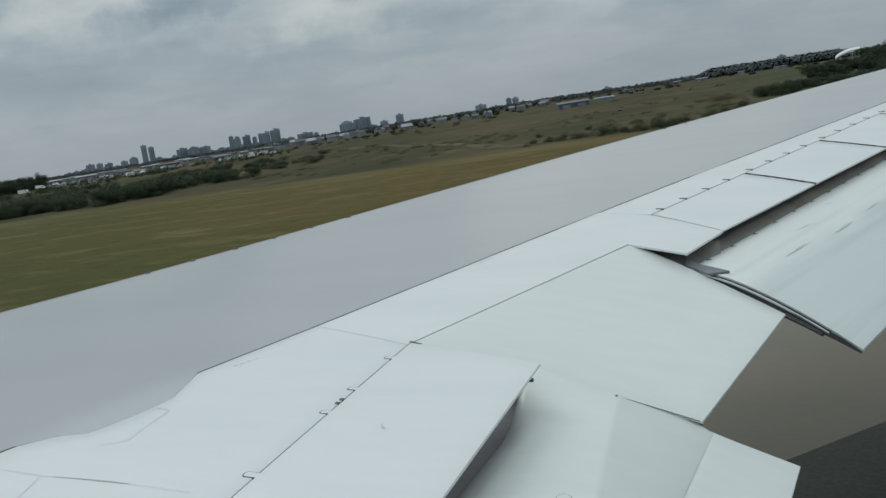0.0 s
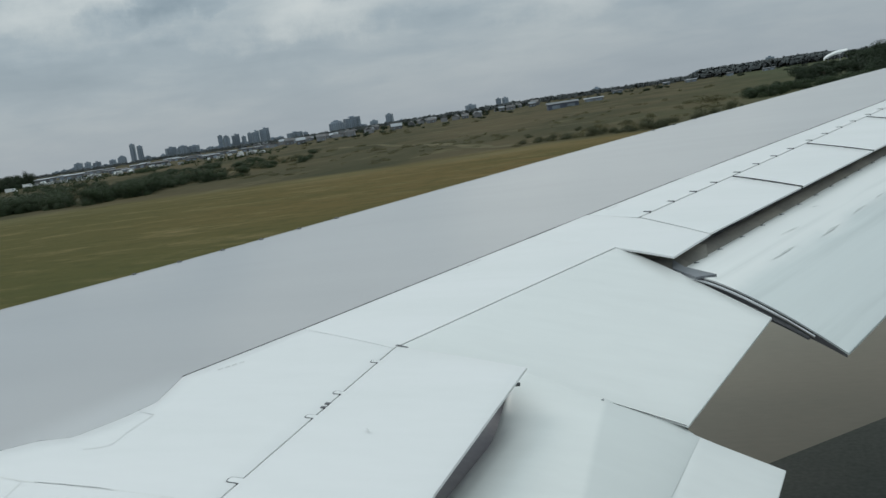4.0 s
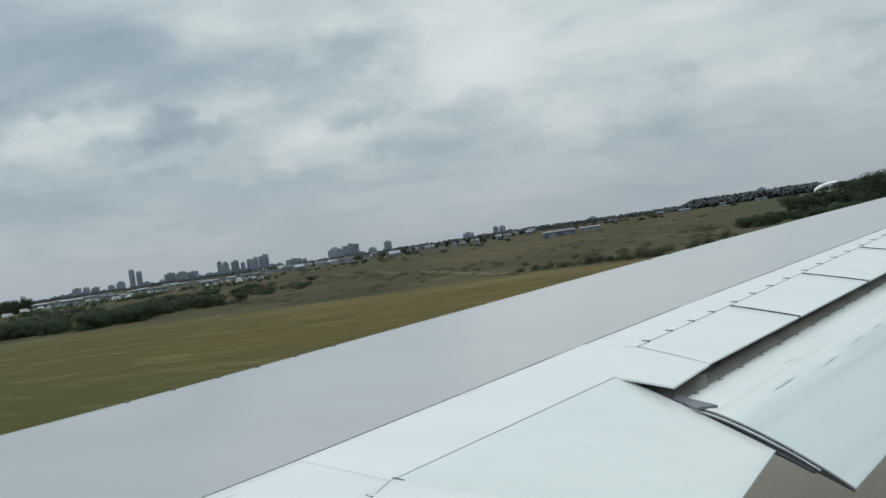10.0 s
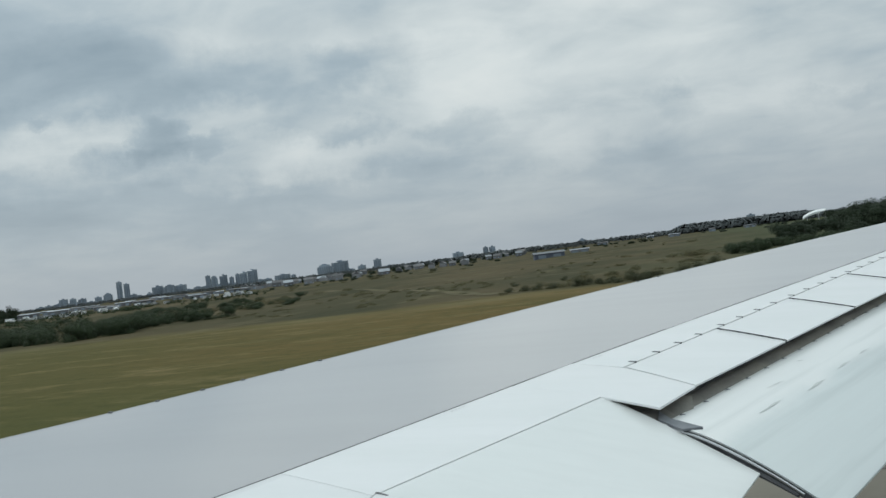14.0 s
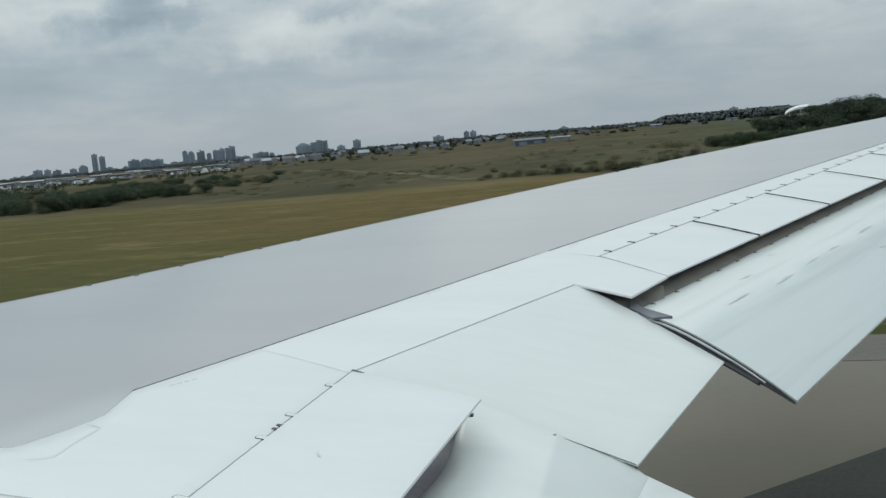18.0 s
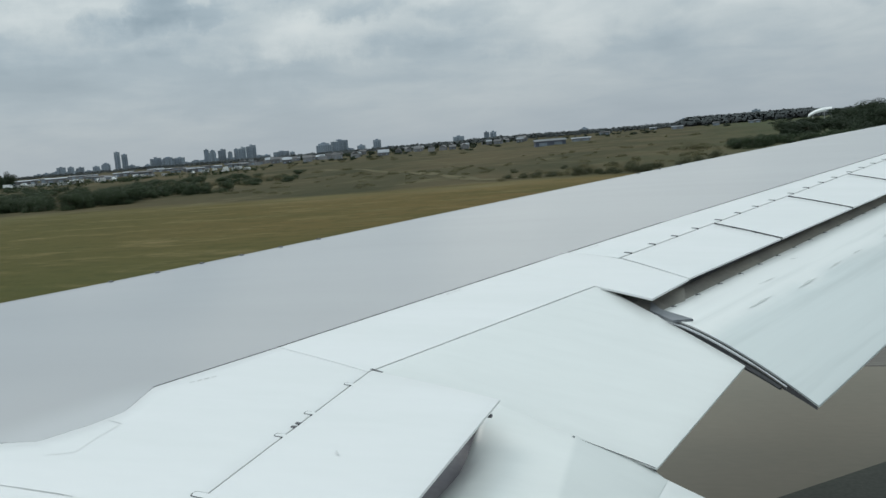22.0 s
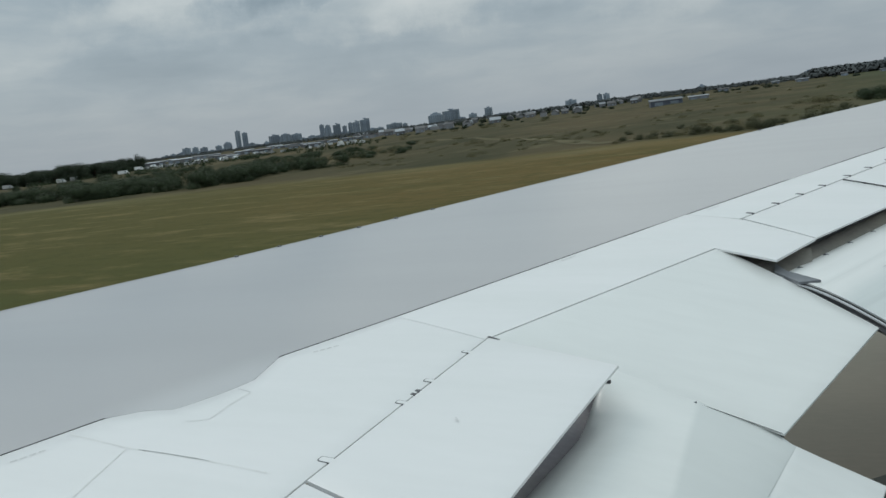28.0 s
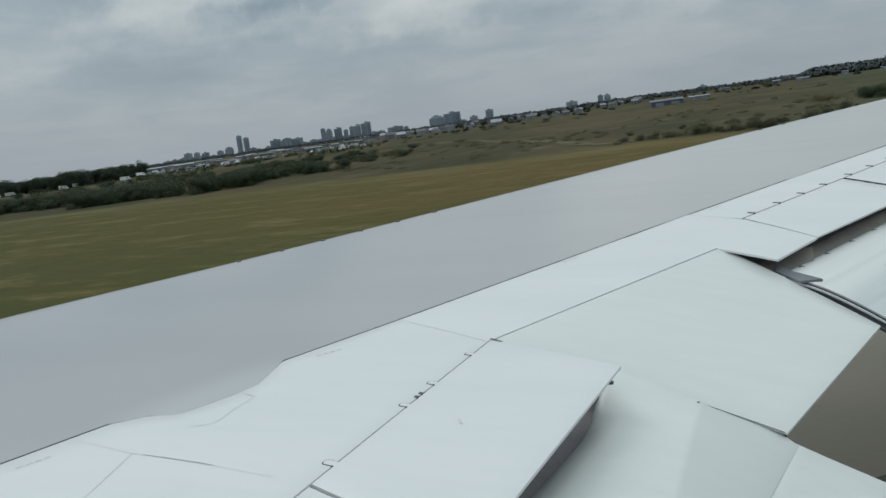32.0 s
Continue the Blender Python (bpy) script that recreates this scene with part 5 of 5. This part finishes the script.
scatter(DRY_BUSH, many(16, -13, -2.5, 121, 136, 0.5, 0.9, 1.2, 1.8) + many(70, -31, -13, 138, 235, 0.35, 0.75, 1.5, 2.8) + many(40, -13, 2, 140, 300, 0.35, 0.8, 1.5, 2.8))
for az, dist, n, wide, deep, tall in ((-17.5, 190, 16, 2.6, 14, 0.9), (-14.5, 165, 12, 2.2, 8, 0.8), (-21.5, 215, 14, 2.4, 16, 1.1), (-24.5, 250, 14, 2.4, 25, 1.5), (-10.5, 230, 12, 2.6, 20, 0.9), (-6, 260, 14, 2.6, 30, 1.2),
                                      (-2.5, 165, 12, 2.0, 14, 1.3), (-0.5, 210, 12, 2.0, 20, 1.8), (-18, 420, 14, 3.0, 60, 1.6), (-9, 470, 10, 2.4, 60, 1.7), (-3, 520, 14, 3.0, 80, 2.0), (-23, 480, 16, 3.0, 80, 2.0)):
    scatter(DRY_BUSH, many((2 * n) // 5, az - wide, az + wide, dist - deep, dist + deep, tall * 0.6, tall * 1.15, 1.3, 2.2))
scatter(MID_BUSH, [(-1.6, 131, 1.7, 1.1), (-0.9, 133, 1.5, 1.2), (0.2, 150, 1.6, 1.2)])
scatter(GREEN_BUSH, [(2.4, 190, 3.2, 1.2), (1.6, 192, 2.4, 1.2), (3.1, 188, 2.8, 1.1)] + many(10, 2.8, 13, 195, 225, 2.0, 3.4) + many(26, 1.2, 8, 196, 240, 1.6, 2.8, 1.2, 1.8))
scatter(TREES, many(8, 5.0, 6.5, 420, 560, 3.6, 4.8, 1.2, 1.8) + many(24, 6.8, 10.5, 420, 560, 7.4, 8.8, 1.1, 1.6) + many(26, 3.8, 8.4, 235, 330, 3.6, 5.6, 1.2, 1.9) + many(34, 8.2, 22, 235, 300, 5.5, 8.4, 1.1, 1.6) + many(60, 8.6, 24, 300, 400, 7.5, 9.6, 1.1, 1.7) + [(9.3, 285, 9.0, 1.0), (12.6, 270, 9.2, 1.0), (13.3, 268, 8.6, 1.0)])
scatter(TREES, many(64, -26, 5, 750, 1300, 1.8, 3.4, 1.8, 3.2) + many(64, -27, -11.5, 1350, 1700, 5.2, 7.4, 1.2, 2.0))


def far_wood():
    """The wooded rim of the plain, too far to tell its trees apart."""
    r = random.Random(5)
    verts, faces, normals = [], [], []
    for k in range(4200):
        az = r.uniform(-62, 28) if k < 2700 else r.uniform(-1.3, 6.3)
        dist = r.uniform(1500, 2700)
        high = bend(((-62, 9), (-50, 8), (-40, 6), (-20, 8), (-12, 13), (-6, 10.5), (-2, 12), (-1.2, 20.5), (5.5, 19.5), (6.5, 15), (28, 17)), az) * r.uniform(0.72, 1.0) * dist / 2200
        c = polar(az, dist)
        v, f, n = leaf_cloud(r, [(c.x + r.uniform(-9, 9), c.y + r.uniform(-9, 9), high * r.uniform(0.25, 0.74), high * 0.30) for _ in range(4)], 44, high * 0.23, 0.85)
        n = [(0.25 * q + Vector((0, 0, 1))).normalized() for q in n]
        k = len(verts)
        verts += v
        normals += n
        faces += [tuple(q + k for q in g) for g in f]
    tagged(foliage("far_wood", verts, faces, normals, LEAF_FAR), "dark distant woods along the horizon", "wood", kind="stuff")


far_wood()


def far_scrub():
    """Low scrub between the hedge and the first roofs, too far to tell its bushes apart."""
    r = random.Random(9)
    verts, faces, normals = [], [], []
    for _ in range(130):
        c = polar(r.uniform(-48, -27), r.uniform(330, 640))
        high, wide = r.uniform(1.4, 2.9), r.uniform(2.0, 4.5)
        lumps = [(c.x + r.uniform(-wide, wide), c.y + r.uniform(-wide, wide), high * r.uniform(0.2, 0.6), high * 0.5) for _ in range(5)]
        v, f, n = leaf_cloud(r, lumps, 110, 0.30, 0.8)
        v = [q + Vector((0, 0, rise(c.x, c.y))) for q in v]
        k = len(verts)
        verts += v
        normals += n
        faces += [tuple(q + k for q in g) for g in f]
    tagged(foliage("far_scrub", verts, faces, normals, LEAF), "dark green scrub behind the hedge", "scrub", kind="stuff")


far_scrub()


def dirt_track():
    """A pale worn track across the rough meadow."""
    spots = [(-24, 300), (-21, 245), (-18.5, 205), (-16.5, 165), (-14.6, 137), (-13.2, 130), (-11.5, 131), (-9.8, 134)]
    pts = [polar(a, d) for a, d in spots]
    path = []
    for k in range(len(pts) - 1):
        for q in range(8):
            path.append(lerp(pts[k], pts[k + 1], q / 8))
    verts, faces = [], []
    for k, p in enumerate(path):
        d = (path[min(k + 1, len(path) - 1)] - path[max(k - 1, 0)]).normalized()
        w = 1.3 + 0.5 * math.sin(k * 0.7)
        for q in (-1, 1):
            x, y = p.x - d.y * q * w, p.y + d.x * q * w
            verts.append((x, y, rise(x, y) + 0.05))
    for k in range(len(path) - 1):
        faces.append((2 * k, 2 * k + 1, 2 * k + 3, 2 * k + 2))
    tagged(mesh_object("dirt_track", verts, faces, TRACK), "pale worn dirt track across the meadow", "track", kind="structure")


dirt_track()


def parked_van(az, dist, long, turn):
    thing = tagged(new("van"), "white parked van beyond the hedge", "van", "parked vans")
    p = polar(az, dist)
    thing.matrix_basis = Matrix.Translation((p.x, p.y, rise(p.x, p.y))) @ pose(0, 0, 0, 0, 0, turn)
    a = long / 2
    prof = [(-a, 0.45), (a, 0.45), (a, 1.1), (a - 0.6, 1.35), (a - 1.2, 2.2), (-a + 0.1, 2.3), (-a, 2.1)]
    n = len(prof)
    verts = [(x, -0.95, z) for x, z in prof] + [(x, 0.95, z) for x, z in prof]
    faces = [tuple(range(n - 1, -1, -1)), tuple(range(n, 2 * n))] + [(k, (k + 1) % n, n + (k + 1) % n, n + k) for k in range(n)]
    body = mesh_object("body", verts, faces, VAN)
    body.parent = thing
    glass = boxes_mesh("side_window", [(a - 2.0, -0.97, 1.4, a - 1.25, 0.97, 2.0)], GLASSY)
    glass.parent = thing
    for x in (-a + 0.9, a - 0.9):
        for y in (-0.8, 0.8):
            verts, faces = [], []
            for dy in (-0.12, 0.12):
                for q in range(12):
                    t = 2 * math.pi * q / 12
                    verts.append((x + 0.36 * math.cos(t), y + dy, 0.36 + 0.36 * math.sin(t)))
            faces = [tuple(range(12)), tuple(range(12, 24))] + [(q, (q + 1) % 12, 12 + (q + 1) % 12, 12 + q) for q in range(12)]
            wheel = mesh_object("wheel", verts, faces, DARK)
            wheel.parent = thing
    return thing


for k in range(13):
    az = -50.0 + 0.9 * k + rng.uniform(-0.2, 0.2)
    van = parked_van(az, 500 + 45 * (k % 4), rng.uniform(4.2, 5.6), -az + rng.uniform(-20, 20))
for k in range(50):
    p = polar(rng.uniform(-43, -28), rng.uniform(520, 1000))
    copy_thing(van, Matrix.Translation((p.x, p.y, rise(p.x, p.y))) @ pose(0, 0, 0, 0, 0, rng.uniform(0, 360)))


# ---- dark patch crossing the runway beside the wing ----
verts = [(-2.4, 11.2, 0.010), (3.75, 16.95, 0.010), (9.5, 22.0 - 0.3, 0.010), (60, 21.7, 0.010), (60, -30, 0.010), (-2.4, -30, 0.010)]
verts = [(x, y, -0.2) for x, y, z in verts] + verts
n = 6
tagged(mesh_object("taxiway_asphalt", verts, [tuple(range(n, 2 * n)), tuple(range(n - 1, -1, -1))] + [(k, (k + 1) % n, n + (k + 1) % n, n + k) for k in range(n)], DARK_PATCH),
       "dark patch beside the pale concrete", "pavement", kind="structure")
